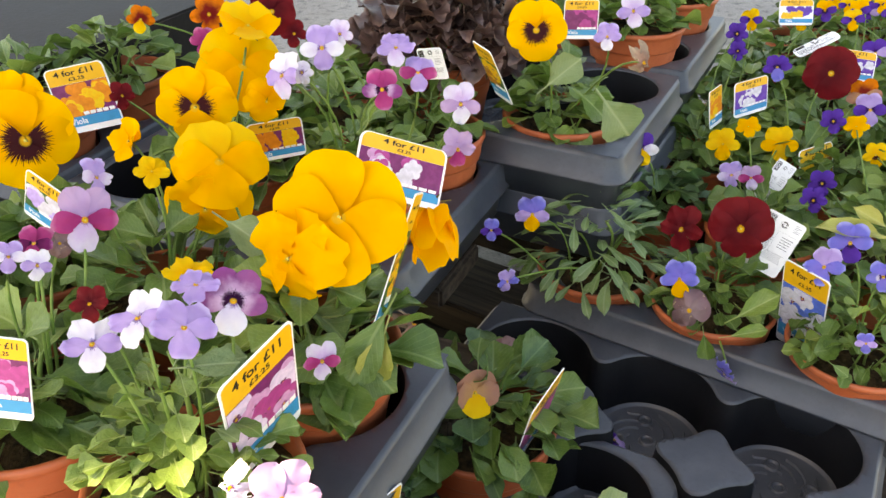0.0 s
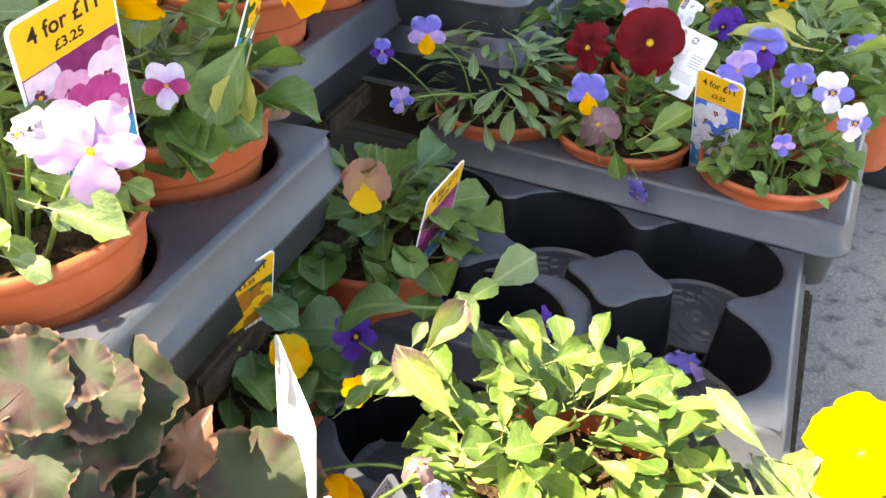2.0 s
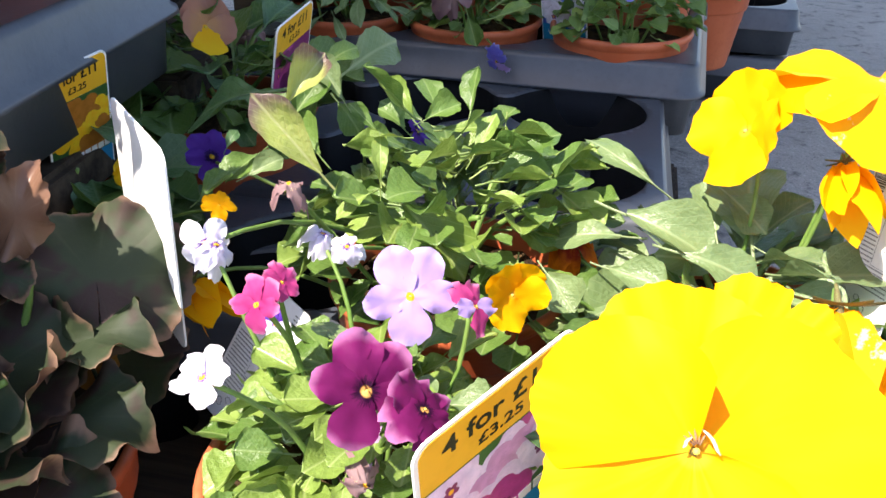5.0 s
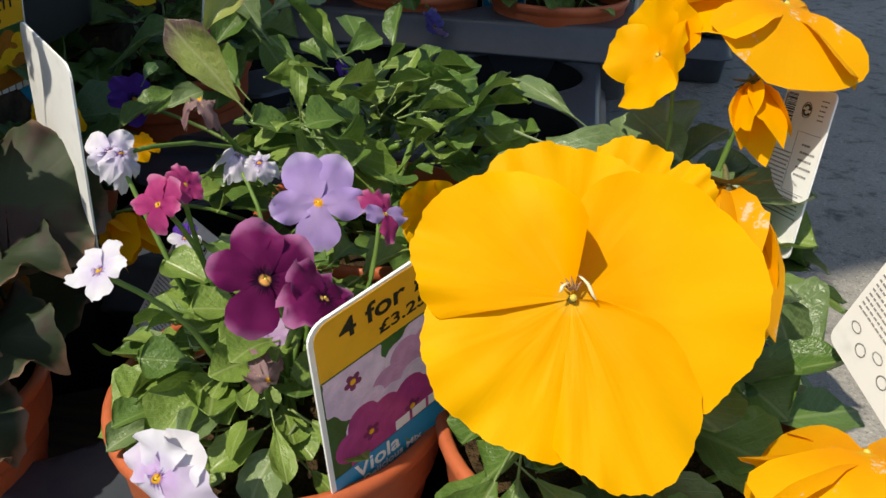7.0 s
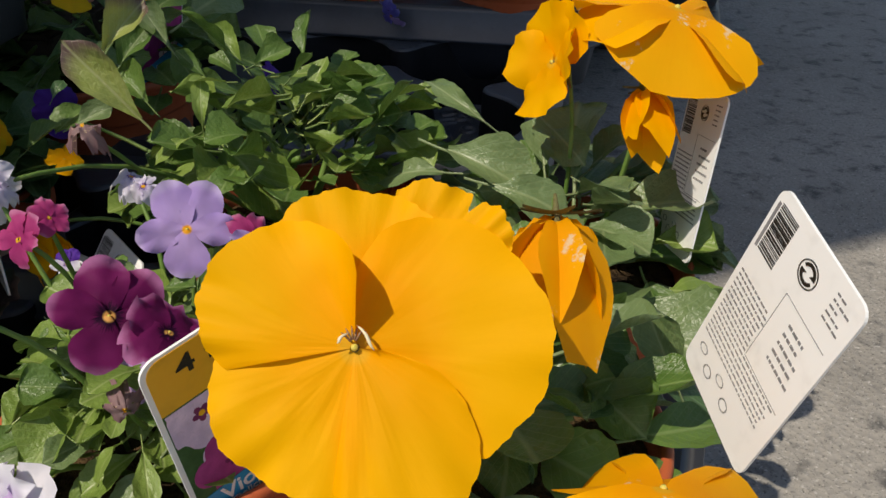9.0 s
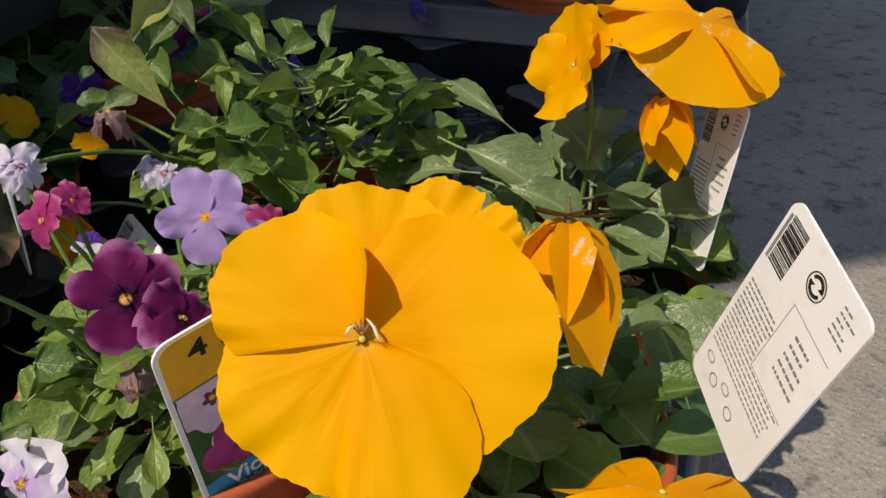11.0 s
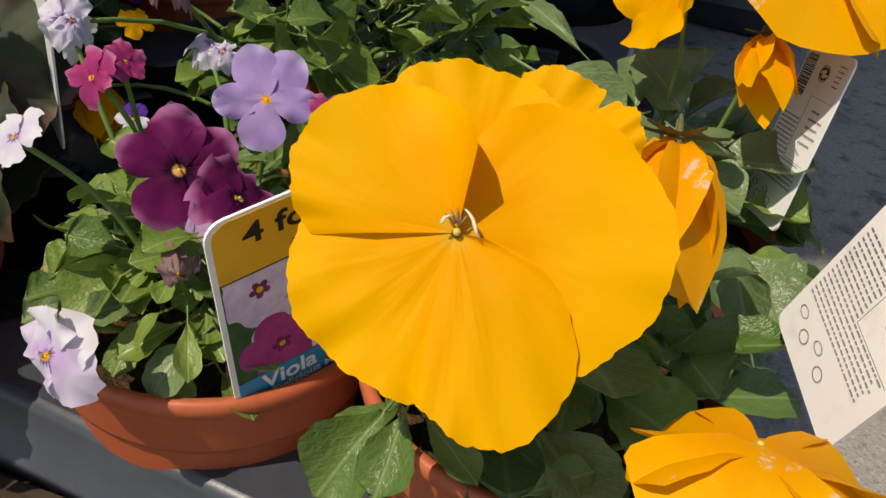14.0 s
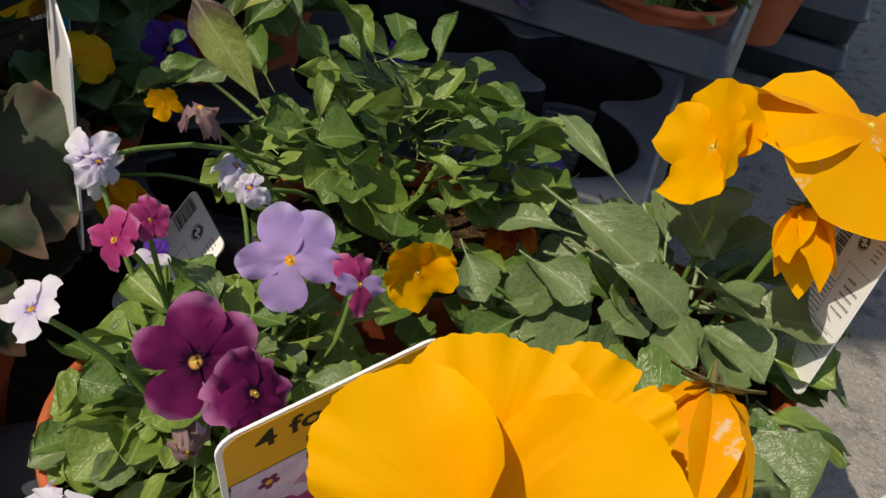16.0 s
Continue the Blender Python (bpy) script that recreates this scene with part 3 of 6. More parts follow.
def cell_floor_mesh():
    """Cell floor: ring step, four drain holes with raised collars and curved ribs."""
    prof = [(0.050, 0.004), (0.0475, 0.004), (0.0465, 0.0015), (0.044, 0.001), (0.0, 0.001)]
    seg, v = 36, []
    for r, z in prof[:-1]:
        for j in range(seg):
            a = 2 * math.pi * j / seg
            v.append((r * math.cos(a), r * math.sin(a), z))
    f = grid_faces(len(prof) - 1, seg, True) + [tuple(range(3 * seg, 4 * seg))]
    for q in range(5):
        a0 = 2 * math.pi * q / 5 + 0.3
        cx, cy = (0.0, 0.0) if q == 4 else (0.026 * math.cos(a0 * 1.25), 0.026 * math.sin(a0 * 1.25))
        k = len(v)
        for r, z in ((0.0078, 0.001), (0.0068, 0.0032), (0.0048, 0.0032), (0.0036, 0.0005)):
            for j in range(12):
                a = 2 * math.pi * j / 12
                v.append((cx + r * math.cos(a), cy + r * math.sin(a), z))
        f += [tuple(k + i for i in face) for face in grid_faces(4, 12, True)]
    for q in range(8):
        a0, k = 2 * math.pi * q / 8, len(v)
        for i in range(7):
            a = a0 + 0.5 * math.pi * i / 6
            r = 0.017 + 0.02 * (i / 6)
            for dr, z in ((-0.0012, 0.0008), (-0.0004, 0.0032), (0.0004, 0.0032), (0.0012, 0.0008)):
                v.append(((r + dr) * math.cos(a), (r + dr) * math.sin(a), z))
        f += [tuple(k + i for i in face) for face in grid_faces(7, 4)]
    return to_mesh("cell_floor", v, f, M["tray"])


TRAY_PLATE, TRAY_SKIRT, CELL_FLOOR = tray_plate_mesh(), tray_skirt_mesh(), cell_floor_mesh()


def tray(x, y, z, turn, label):
    """x, y: the tray's middle; z: its top."""
    ob = thing("plant_tray", label, "tray", "plant trays", m=pose(x, y, z, 0, 0, turn))
    part("top_plate", TRAY_PLATE, ob)
    part("skirt", TRAY_SKIRT, ob)
    for cx, cy in cell_centres():
        part("cell_floor", CELL_FLOOR, ob, pose(cx, cy, -DEEP - 0.0015))
    return ob


def board(x, y, z, sx, sy, sz, turn, label="weathered dark wooden board of the display staging", mat="wood"):
    ob = new("staging_board", box("staging_board", sx, sy, sz, M[mat], 0.003))
    ob.matrix_basis = pose(x, y, z, 0, 0, turn)
    tagged(ob, label, "board", "staging boards")


# ---- pots, leaves, flowers ----
POT_SIZE = 1.06
POT = lathe("pot", [(0.034, 0.0), (0.0375, 0.001), (0.0385, 0.004), (0.0478, 0.062), (0.0482, 0.0635), (0.0502, 0.064), (0.0508, 0.066), (0.0518, 0.0785), (0.0522, 0.0795), (0.0535, 0.081), (0.0545, 0.083), (0.0545, 0.0855), (0.0535, 0.0868), (0.0515, 0.0868), (0.0505, 0.0855), (0.0495, 0.072), (0.0465, 0.05)], M["pot"], 48, 0)


def soil_mesh(seed):
    rnd, v, rings, seg = random.Random(seed), [(0, 0, 0.079)], 7, 30
    for i in range(1, rings + 1):
        for j in range(seg):
            r, a = 0.0492 * i / rings, 2 * math.pi * j / seg
            x, y = r * math.cos(a), r * math.sin(a)
            v.append((x, y, 0.074 + 0.004 * noise.noise((x * 90 + seed * 7, y * 90, 0)) + 0.003 * (1 - i / rings) + rnd.uniform(-0.0012, 0.0012)))
    f = [(0, 1 + (j + 1) % seg, 1 + j) for j in range(seg)] + [tuple(1 + q for q in face) for face in grid_faces(rings, seg, True)]
    return to_mesh("soil", v, f, M["soil"])


SOILS = [soil_mesh(k) for k in range(3)]
LEAVES = {}


def leaf_bank(mat):
    """Several blades in one leaf material, shared by all plants."""
    if mat not in LEAVES:
        if mat.startswith("geranium") or mat == "heuchera":
            LEAVES[mat] = [fan_leaf_mesh(mat + "_leaf", M[mat], 9, 0.09 + 0.03 * k, 0.16 - 0.1 * k, seed=k) for k in range(4)]
        elif mat == "leaf_narrow":
            LEAVES[mat] = [leaf_mesh(mat, M[mat], 0.13 + 0.02 * k, 0.85, 0.025, 6, 0.3, 0.15 + 0.12 * k, rows=9, cols=5, seed=k) for k in range(4)]
        else:
            LEAVES[mat] = [leaf_mesh(mat, M[mat], 0.34 + 0.055 * (k % 3), 0.95 + 0.22 * (k % 2), 0.016, 4 + k % 2, 0.25 + 0.2 * (k % 3), 0.04 + 0.12 * (k % 4), 0.3 * (-1) ** k, 22, 7, 0.06 + 0.03 * (k % 2), seed=k) for k in range(6)]
    return LEAVES[mat]


HEARTS = {}


def heart_mesh(calyx):
    """A flower's heart with its five sepals and spur behind."""
    if calyx not in HEARTS:
        v, f = [], []
        prof = [(0.001, 0.11), (0.022, 0.105), (0.036, 0.08), (0.045, -0.02), (0.045, -0.1), (0.02, -0.3), (0.001, -0.32)]
        for r, z in prof:
            for j in range(8):
                a = 2 * math.pi * j / 8
                v.append((r * math.cos(a), r * math.sin(a) - max(0, -z) * 0.25, z))
        f = grid_faces(len(prof), 8, True)
        index = [0] * 16 + [1] * (len(f) - 16)
        for q in range(5):
            a, k = 2 * math.pi * q / 5 + 0.3, len(v)
            for i in range(4):
                s = i / 3
                w = 0.07 * (1 - s) ** 0.7 + 0.004
                for u in (-1, 0, 1):
                    r = 0.03 + 0.42 * s
                    v.append((r * math.cos(a) - u * w * math.sin(a), r * math.sin(a) + u * w * math.cos(a), -0.09 - 0.03 * abs(u) - 0.05 * s * s))
            new_f = grid_faces(4, 3)
            f += [tuple(k + i for i in face) for face in new_f]
            index += [1] * len(new_f)
        HEARTS[calyx] = to_mesh("flower_heart", v, f, None, True, [M["heart"], M[calyx]], index)
    return HEARTS[calyx]


KITS = {}


def kit(name):
    """The petals of a flower, back to front. name: form, upper, side and lower colour, variant."""
    if name not in KITS:
        form, up, side, low, k = name.split()
        k = int(k)
        r = random.Random(k * 17 + len(name))
        j = lambda a: r.uniform(-a, a)
        if form == "pansy":
            rows = [(up, 56 + j(8), 0.98, 36, 0.02, 0.06, -0.14, 0, 0.08), (up, 124 + j(8), 1.0, 37, 0.02, 0.06, -0.07, 0, 0.02),
                    (side, 0 + j(8), 0.95, 30, 0.12, 0.07, 0.03, 0, 0.3 + j(0.15)), (side, 180 + j(8), 0.95, 30, 0.12, 0.07, 0.06, 0, 0.25 + j(0.15)), (low, 270 + j(8), 0.95, 40, 0.12, 0.08, 0.11, 0.06, 0.4 + j(0.15))]
        elif form == "viola":
            rows = [(up, 60 + j(9), 1.06, 26, 0.02, 0.09, -0.08, 0, 0.2 + j(0.2)), (up, 120 + j(9), 1.06, 26, 0.02, 0.09, -0.03, 0, 0.22 + j(0.2)),
                    (side, -4 + j(9), 0.98, 21, 0.1, 0.08, 0.02, 0, 0.05 + j(0.2)), (side, 184 + j(9), 0.98, 21, 0.1, 0.08, 0.04, 0, 0.05 + j(0.2)), (low, 270 + j(8), 1.0, 27, 0.1, 0.09, 0.08, 0.06, 0.22 + j(0.15))]
        elif form == "bud":
            rows = [(up, 72 * q + j(10), 0.5 + j(0.06), 78, 0.0, 0.07, -0.02 * q, 0, -1.3 + j(0.25)) for q in range(5)]
        elif form == "cupped":
            rows = [(up, 60 + j(9), 0.95, 38, 0.05, 0.06, -0.05, 0, -0.2), (up, 120 + j(9), 0.95, 38, 0.05, 0.06, 0, 0, -0.16),
                    (side, 0 + j(9), 0.9, 34, 0.1, 0.06, 0.03, 0, -0.3), (side, 180 + j(9), 0.9, 34, 0.1, 0.06, 0.05, 0, -0.26), (low, 270 + j(9), 0.9, 42, 0.1, 0.06, 0.08, 0.05, -0.22)]
        elif form == "floppy":
            rows = [(up, 70 + j(12), 1.0, 42, 0.05, 0.13, -0.06, 0, 0.25), (up, 125 + j(12), 1.0, 38, 0.05, 0.13, 0.0, 0, -0.25),
                    (side, 0 + j(15), 1.1, 38, 0.1, 0.14, 0.03, 0, 0.55), (side, 185 + j(15), 1.05, 36, 0.1, 0.14, 0.05, 0, 0.35), (low, 272 + j(15), 0.9, 44, 0.12, 0.16, 0.08, 0.05, 0.75)]
        elif form == "dome":
            rows = [(up, 62 + j(9), 1.0, 68, 0.0, 0.035, -0.03, 0, 0.5), (up, 120 + j(9), 1.0, 68, 0.0, 0.035, 0.0, 0, 0.5),
                    (side, 5 + j(9), 1.0, 66, 0.02, 0.035, 0.03, 0, 0.55), (side, 178 + j(9), 1.0, 66, 0.02, 0.035, 0.05, 0, 0.5), (low, 268 + j(9), 1.0, 68, 0.03, 0.035, 0.08, 0.02, 0.6)]
        else:
            rows = [(up, 72 * q + j(20), 0.8 + j(0.15), 30 + j(10), 0.1, 0.22, 0.05 * q, 0, 1.2 + j(0.5)) for q in range(5)]
        KITS[name] = [petal_mesh("petal", M[c], a, ln, h, cup, ruf, lift, no, 6, 24, bk, k * 31 + q, float(r.choice((4, 5, 6)))) for q, (c, a, ln, h, cup, ruf, lift, no, bk) in enumerate(rows)]
    return KITS[name]


def flower(parent, m, size, name, inv, calyx="sepal", label=""):
    ob = part("flower", heart_mesh(calyx), parent, inv @ m @ Matrix.Scale(size / 2, 4), label)
    for me in kit(name):
        part("petal", me, ob)
    return ob


def stalk(parent, a, b, inv, rnd, mat="stem", r=0.0009):
    """A bending flower stalk from a to b."""
    a, b = Vector(a), Vector(b)
    side = Vector((rnd.uniform(-1, 1), rnd.uniform(-1, 1), 0)) * (b - a).length * 0.1
    pts = []
    for i in range(8):
        s = i / 7
        p = a.lerp(b, s) + side * math.sin(math.pi * s) + Vector((0, 0, 0.12 * (b - a).length)) * math.sin(math.pi * s)
        pts.append(inv @ p)
    part("stalk", tube("stalk", pts, [r * (1.25 - 0.4 * i / 7) for i in range(8)], M[mat]), parent)


def plant(name, label, base, flowers=(), mats=("leaf", "leaf_light"), n=46, spread=0.055, tall=0.045, size=(0.022, 0.036), blades=(), lean=(0, 0), seed=1, up=0.0, pot=True, turn=0.0, group="potted violas", stems="stem"):
    """A potted plant. base: the pot's foot. flowers: (x, y, z, rx, ry, rz, size, kit). blades: single leaves (x, y, z, rx, ry, rz, length, width, material)."""
    rnd = random.Random(seed)
    base = Vector(base)
    at = Matrix.Translation(base) @ pose(0, 0, 0, lean[0], lean[1], 0)
    ob = thing(name, label, "potted plant", group, m=at)
    inv = at.inverted()
    if pot:
        part("pot", POT, ob, pose(0, 0, 0, 0, 0, turn) @ Matrix.Scale(POT_SIZE, 4), "terracotta-coloured plastic pot")
        part("soil", SOILS[seed % 3], ob, pose(0, 0, 0, 0, 0, seed * 40) @ Matrix.Scale(POT_SIZE, 4), "dark crumbly compost")
    top = at @ Vector((0, 0, 0.08))
    for i in range(n):
        a = 2.39996 * i + rnd.uniform(-0.3, 0.3)
        q = math.sqrt((i + 0.6) / n)
        rad = spread * q * rnd.uniform(0.75, 1.1)
        h = tall * (1 - 0.75 * q * q) * rnd.uniform(0.45, 1.15)
        ln = rnd.uniform(*size)
        p = Vector((rad * math.cos(a) * 0.8, rad * math.sin(a) * 0.8, 0.082 + h))
        elev = rnd.uniform(-10, 55) * (1 - 0.6 * q) + 12 + up
        m = Matrix.Translation(p) @ pose(0, 0, 0, 0, 0, math.degrees(a) - 90 + rnd.uniform(-45, 45)) @ pose(0, 0, 0, elev - 25 * q, rnd.uniform(-30, 30), 0)
        me = rnd.choice(leaf_bank(mats[0] if rnd.random() < 0.62 else rnd.choice(mats)))
        part("leaf", me, ob, m @ Matrix.Diagonal((ln * rnd.uniform(0.78, 1.12), ln, ln, 1)))
    if n:
        for k in range(5):
            a = 2 * math.pi * k / 5 + rnd.uniform(0, 1)
            stalk(ob, top, at @ Vector((spread * 0.5 * math.cos(a), spread * 0.5 * math.sin(a), 0.08 + tall * rnd.uniform(0.6, 1.0))), inv, rnd, "stem", 0.0014)
    for x, y, z, rx, ry, rz, s, name_ in flowers:
        m = pose(x, y, z, rx, ry, rz)
        flower(ob, m, s, name_, inv)
        root = top + (Vector((x, y, top.z)) - top) * 0.35
        if (Vector((x, y, top.z)) - top).length > 0.12:
            root = top
        stalk(ob, root, m @ Vector((0, -0.04 * s, -0.13 * s)), inv, rnd, stems)
    for x, y, z, rx, ry, rz, ln, w, mat in blades:
        bank = leaf_bank(mat)
        part("leaf", bank[int(abs(x * 997 + z * 331)) % len(bank)], ob, inv @ pose(x, y, z, rx, ry, rz) @ Matrix.Diagonal((ln * w, ln, ln, 1)))
    return ob


# ---- price tags ----
def card_outline(w, h, r, n=5):
    out = []
    for cx, cy, a0 in ((w / 2 - r, h / 2 - r, 0), (-w / 2 + r, h / 2 - r, 90), (-w / 2 + r, -h / 2 + r, 180), (w / 2 - r, -h / 2 + r, 270)):
        for i in range(n + 1):
            a = radians(a0 + 90 * i / n)
            out.append((cx + r * math.cos(a), cy + r * math.sin(a)))
    return out


def slab(name, outline, z0, z1, mat):
    n = len(outline)
    v = [(x, y, z0) for x, y in outline] + [(x, y, z1) for x, y in outline]
    f = [tuple(range(n))[::-1], tuple(range(n, 2 * n))] + [(i, (i + 1) % n, n + (i + 1) % n, n + i) for i in range(n)]
    return to_mesh(name, v, f, mat, False)


TEXTS = {}


def text_mesh(words, mat):
    if (words, mat) not in TEXTS:
        cu = bpy.data.curves.new("words", "FONT")
        cu.body, cu.align_x, cu.align_y, cu.size, cu.offset, cu.extrude = words, "CENTER", "CENTER", 1.0, 0.018, 0.004
        tmp = new("words", cu)
        dg = bpy.context.evaluated_depsgraph_get()
        me = bpy.data.meshes.new_from_object(tmp.evaluated_get(dg))
        bpy.data.objects.remove(tmp)
        bpy.data.curves.remove(cu)
        me.materials.clear()
        me.materials.append(M[mat])
        TEXTS[(words, mat)] = me
    return TEXTS[(words, mat)]


def rect(w, h, x=0.0, y=0.0):
    return [(x + w / 2, y + h / 2), (x - w / 2, y + h / 2), (x - w / 2, y - h / 2), (x + w / 2, y - h / 2)]


def tag(x, y, z, rx, ry, rz, w, h, picture=("magenta", "white"), ground="plum", word="Viola", seed=0, label="", back=False, plain=False, sub=""):
    """A plant label: price band, flower picture and blue band in front, small print and bar code on the white back."""
    rnd = random.Random(seed)
    ob = thing("price_tag", label or ("white back of a plant label with small print" if back else "plant label with yellow price band and flower picture"), "price tag", "price tags", m=pose(x, y, z, rx, ry, rz))
    part("card", slab("card", card_outline(w, h, 0.09 * w), -0.0004, 0.0004, M["card"]), ob)
    top = h / 2
    bh = 0.24 * h
    part("price_band", slab("price_band", [(a, b) for a, b in card_outline(w * 0.95, bh * 2, 0.08 * w) if True and b >= 0] + [(-w * 0.475, 0), (w * 0.475, 0)], 0.0004, 0.0006, M["band"]), ob, pose(0, top - bh - 0.012 * h, 0))
    part("price", text_mesh("4 for £11", "ink"), ob, pose(0, top - 0.095 * h, 0.0007) @ Matrix.Diagonal((min(w * 0.185, h * 0.2), min(w * 0.19, h * 0.115), 0.01, 1)))
    part("single_price", text_mesh("£3.25", "ink"), ob, pose(0, top - 0.19 * h, 0.0007) @ Matrix.Diagonal((min(w * 0.13, h * 0.11), min(w * 0.12, h * 0.07), 0.01, 1)))
    part("picture", slab("picture", rect(w * 0.95, h * 0.5), 0.0004, 0.00055, M["print_" + ground]), ob, pose(0, top - 0.505 * h, 0))
    part("blue_band", slab("blue_band", rect(w * 0.95, h * 0.15), 0.0004, 0.0007, M["blue"]), ob, pose(0, top - 0.83 * h, 0))
    part("plant_name", text_mesh(word, "card"), ob, pose(-w * 0.22, top - (0.81 if sub else 0.83) * h, 0.0008) @ Matrix.Diagonal((min(w, h) * 0.14, min(w, h) * 0.14, 0.01, 1)))
    for k in range(11):
        c = picture[rnd.randrange(len(picture))]
        px, py, s = rnd.uniform(-0.38, 0.38) * w, top - h * (0.34 + 0.034 * k), min(w * rnd.uniform(0.18, 0.3), h * 0.17)
        turn = rnd.uniform(0, 6)

        def bloom(size, deep):
            out = []
            for i in range(40):
                a = 2 * math.pi * i / 40
                r = size * (1 - deep + deep * abs(math.cos(2.5 * a + turn)) ** 0.6)
                out.append((max(-w * 0.47 - px, min(w * 0.47 - px, r * math.cos(a))), max(-top + 0.25 * h - py, min(top - 0.26 * h - py, r * math.sin(a)))))
            return out
        z = 0.00001 * k
        part("printed_flower", slab("printed_flower", bloom(s, 0.3), 0.0005, 0.00062 + z, M["print_" + c]), ob, pose(px, py, 0))
        if h < 0.07 or back:
            continue
        part("printed_eye", slab("printed_eye", bloom(0.24 * s, 0.6), 0.0005, 0.000625 + z, M["print_plum" if c not in ("yellow", "orange", "plum") else "print_purple"]), ob, pose(px, py, 0))
        part("printed_heart", slab("printed_heart", bloom(0.08 * s, 0.1), 0.0005, 0.00063 + z, M["print_yellow"]), ob, pose(px, py, 0))
    if sub:
        part("plant_name", text_mesh(sub, "card"), ob, pose(-w * 0.13, top - 0.875 * h, 0.0008) @ Matrix.Diagonal((w * 0.07, w * 0.065, 0.01, 1)))
    for k in range(5):
        part("printed_bar", slab("printed_bar", rect(w * 0.09, h * 0.05), 0.0006, 0.0009, M["card"]), ob, pose(w * (-0.05 + 0.11 * k), top - 0.72 * h, 0))
    if not back:
        return ob
    if plain:
        return ob
    y = 0.05
    for k in range(22):
        t = rnd.choice((0.003, 0.003, 0.006, 0.009))
        part("bar_code_line", slab("bar_code_line", rect(w * 0.2, h * t), -0.00055, -0.0004, M["ink"]), ob, pose(w * 0.33, top - h * (y + t / 2), 0))
        y += t + rnd.choice((0.003, 0.005, 0.007))
    part("bar_code_digits", slab("bar_code_digits", rect(w * 0.025, h * (y - 0.06)), -0.0005, -0.0004, M["grey_ink"]), ob, pose(w * 0.455, top - h * (0.03 + y / 2), 0))

    def words(x, y, room, tall, ink):
        v, f = [], []
        while room > 0.02 * w:
            n = min(room, w * rnd.uniform(0.018, 0.055))
            k = len(v)
            v += [(a, b, c) for c in (-0.0005, -0.0004) for a, b in rect(n, tall, x - n / 2, y)]
            f += [(k + 3, k + 2, k + 1, k), (k + 4, k + 5, k + 6, k + 7)] + [(k + i, k + (i + 1) % 4, k + 4 + (i + 1) % 4, k + 4 + i) for i in range(4)]
            x, room = x - n - 0.012 * w, room - n - 0.012 * w
        part("printed_line", to_mesh("printed_line", v, f, M[ink], False), ob)

    for k in range(15):
        words(w * 0.45, top - h * (0.4 + 0.026 * k), w * (0.42 if k < 9 else 0.86) * rnd.uniform(0.93, 1.0), h * 0.0085, "grey_ink")
    for k in range(5):
        words(-w * 0.12, top - h * (0.33 + 0.045 * k), w * rnd.uniform(0.18, 0.3), h * 0.013, "grey_ink")
    for k in range(5):
        words(-w * 0.26, top - h * (0.06 + 0.028 * k), w * rnd.uniform(0.1, 0.18), h * 0.008, "grey_ink")
    for px, py, sx, sy in ((0.03, 0.44, 0.004, 0.36), (-0.2, 0.26, 0.46, 0.0025), (-0.2, 0.62, 0.46, 0.0025)):
        part("printed_line", slab("printed_line", rect(w * sx, h * sy), -0.0005, -0.0004, M["grey_ink"]), ob, pose(w * px, top - h * py, 0))
    for k in range(4):
        icon = lathe("care_symbol", [(0.045 * w, 0), (0.045 * w, 0.0001), (0.055 * w, 0.0001), (0.055 * w, 0)], M["grey_ink"], 16)
        part("care_symbol", icon, ob, pose(w * (0.36 - 0.14 * k), top - (0.84 + 0.05 * (k % 2)) * h, -0.0005) @ Matrix.Diagonal((1, 0.7 + 0.2 * (k % 2), 1, 1)))
    for k in range(2):
        a0 = math.pi * k + 0.5
        ring = [(0.072 * w * math.cos(a0 + 2.6 * i / 14), 0.072 * w * math.sin(a0 + 2.6 * i / 14)) for i in range(15)]
        ring += [(0.02 * w * math.cos(a0 + 2.6), 0.02 * w * math.sin(a0 + 2.6))] + [(0.05 * w * math.cos(a0 + 2.1 * i / 12), 0.05 * w * math.sin(a0 + 2.1 * i / 12)) for i in range(12, -1, -1)]
        part("recycling_mark", slab("recycling_mark", ring, -0.0006, -0.0004, M["ink"]), ob, pose(-w * 0.02, top - 0.13 * h, 0))
    rim = lathe("recycling_mark", [(0.086 * w, 0), (0.086 * w, 0.0002), (0.093 * w, 0.0002), (0.093 * w, 0)], M["ink"], 28)
    part("recycling_mark", rim, ob, pose(-w * 0.02, top - 0.13 * h, -0.0006))
    return ob


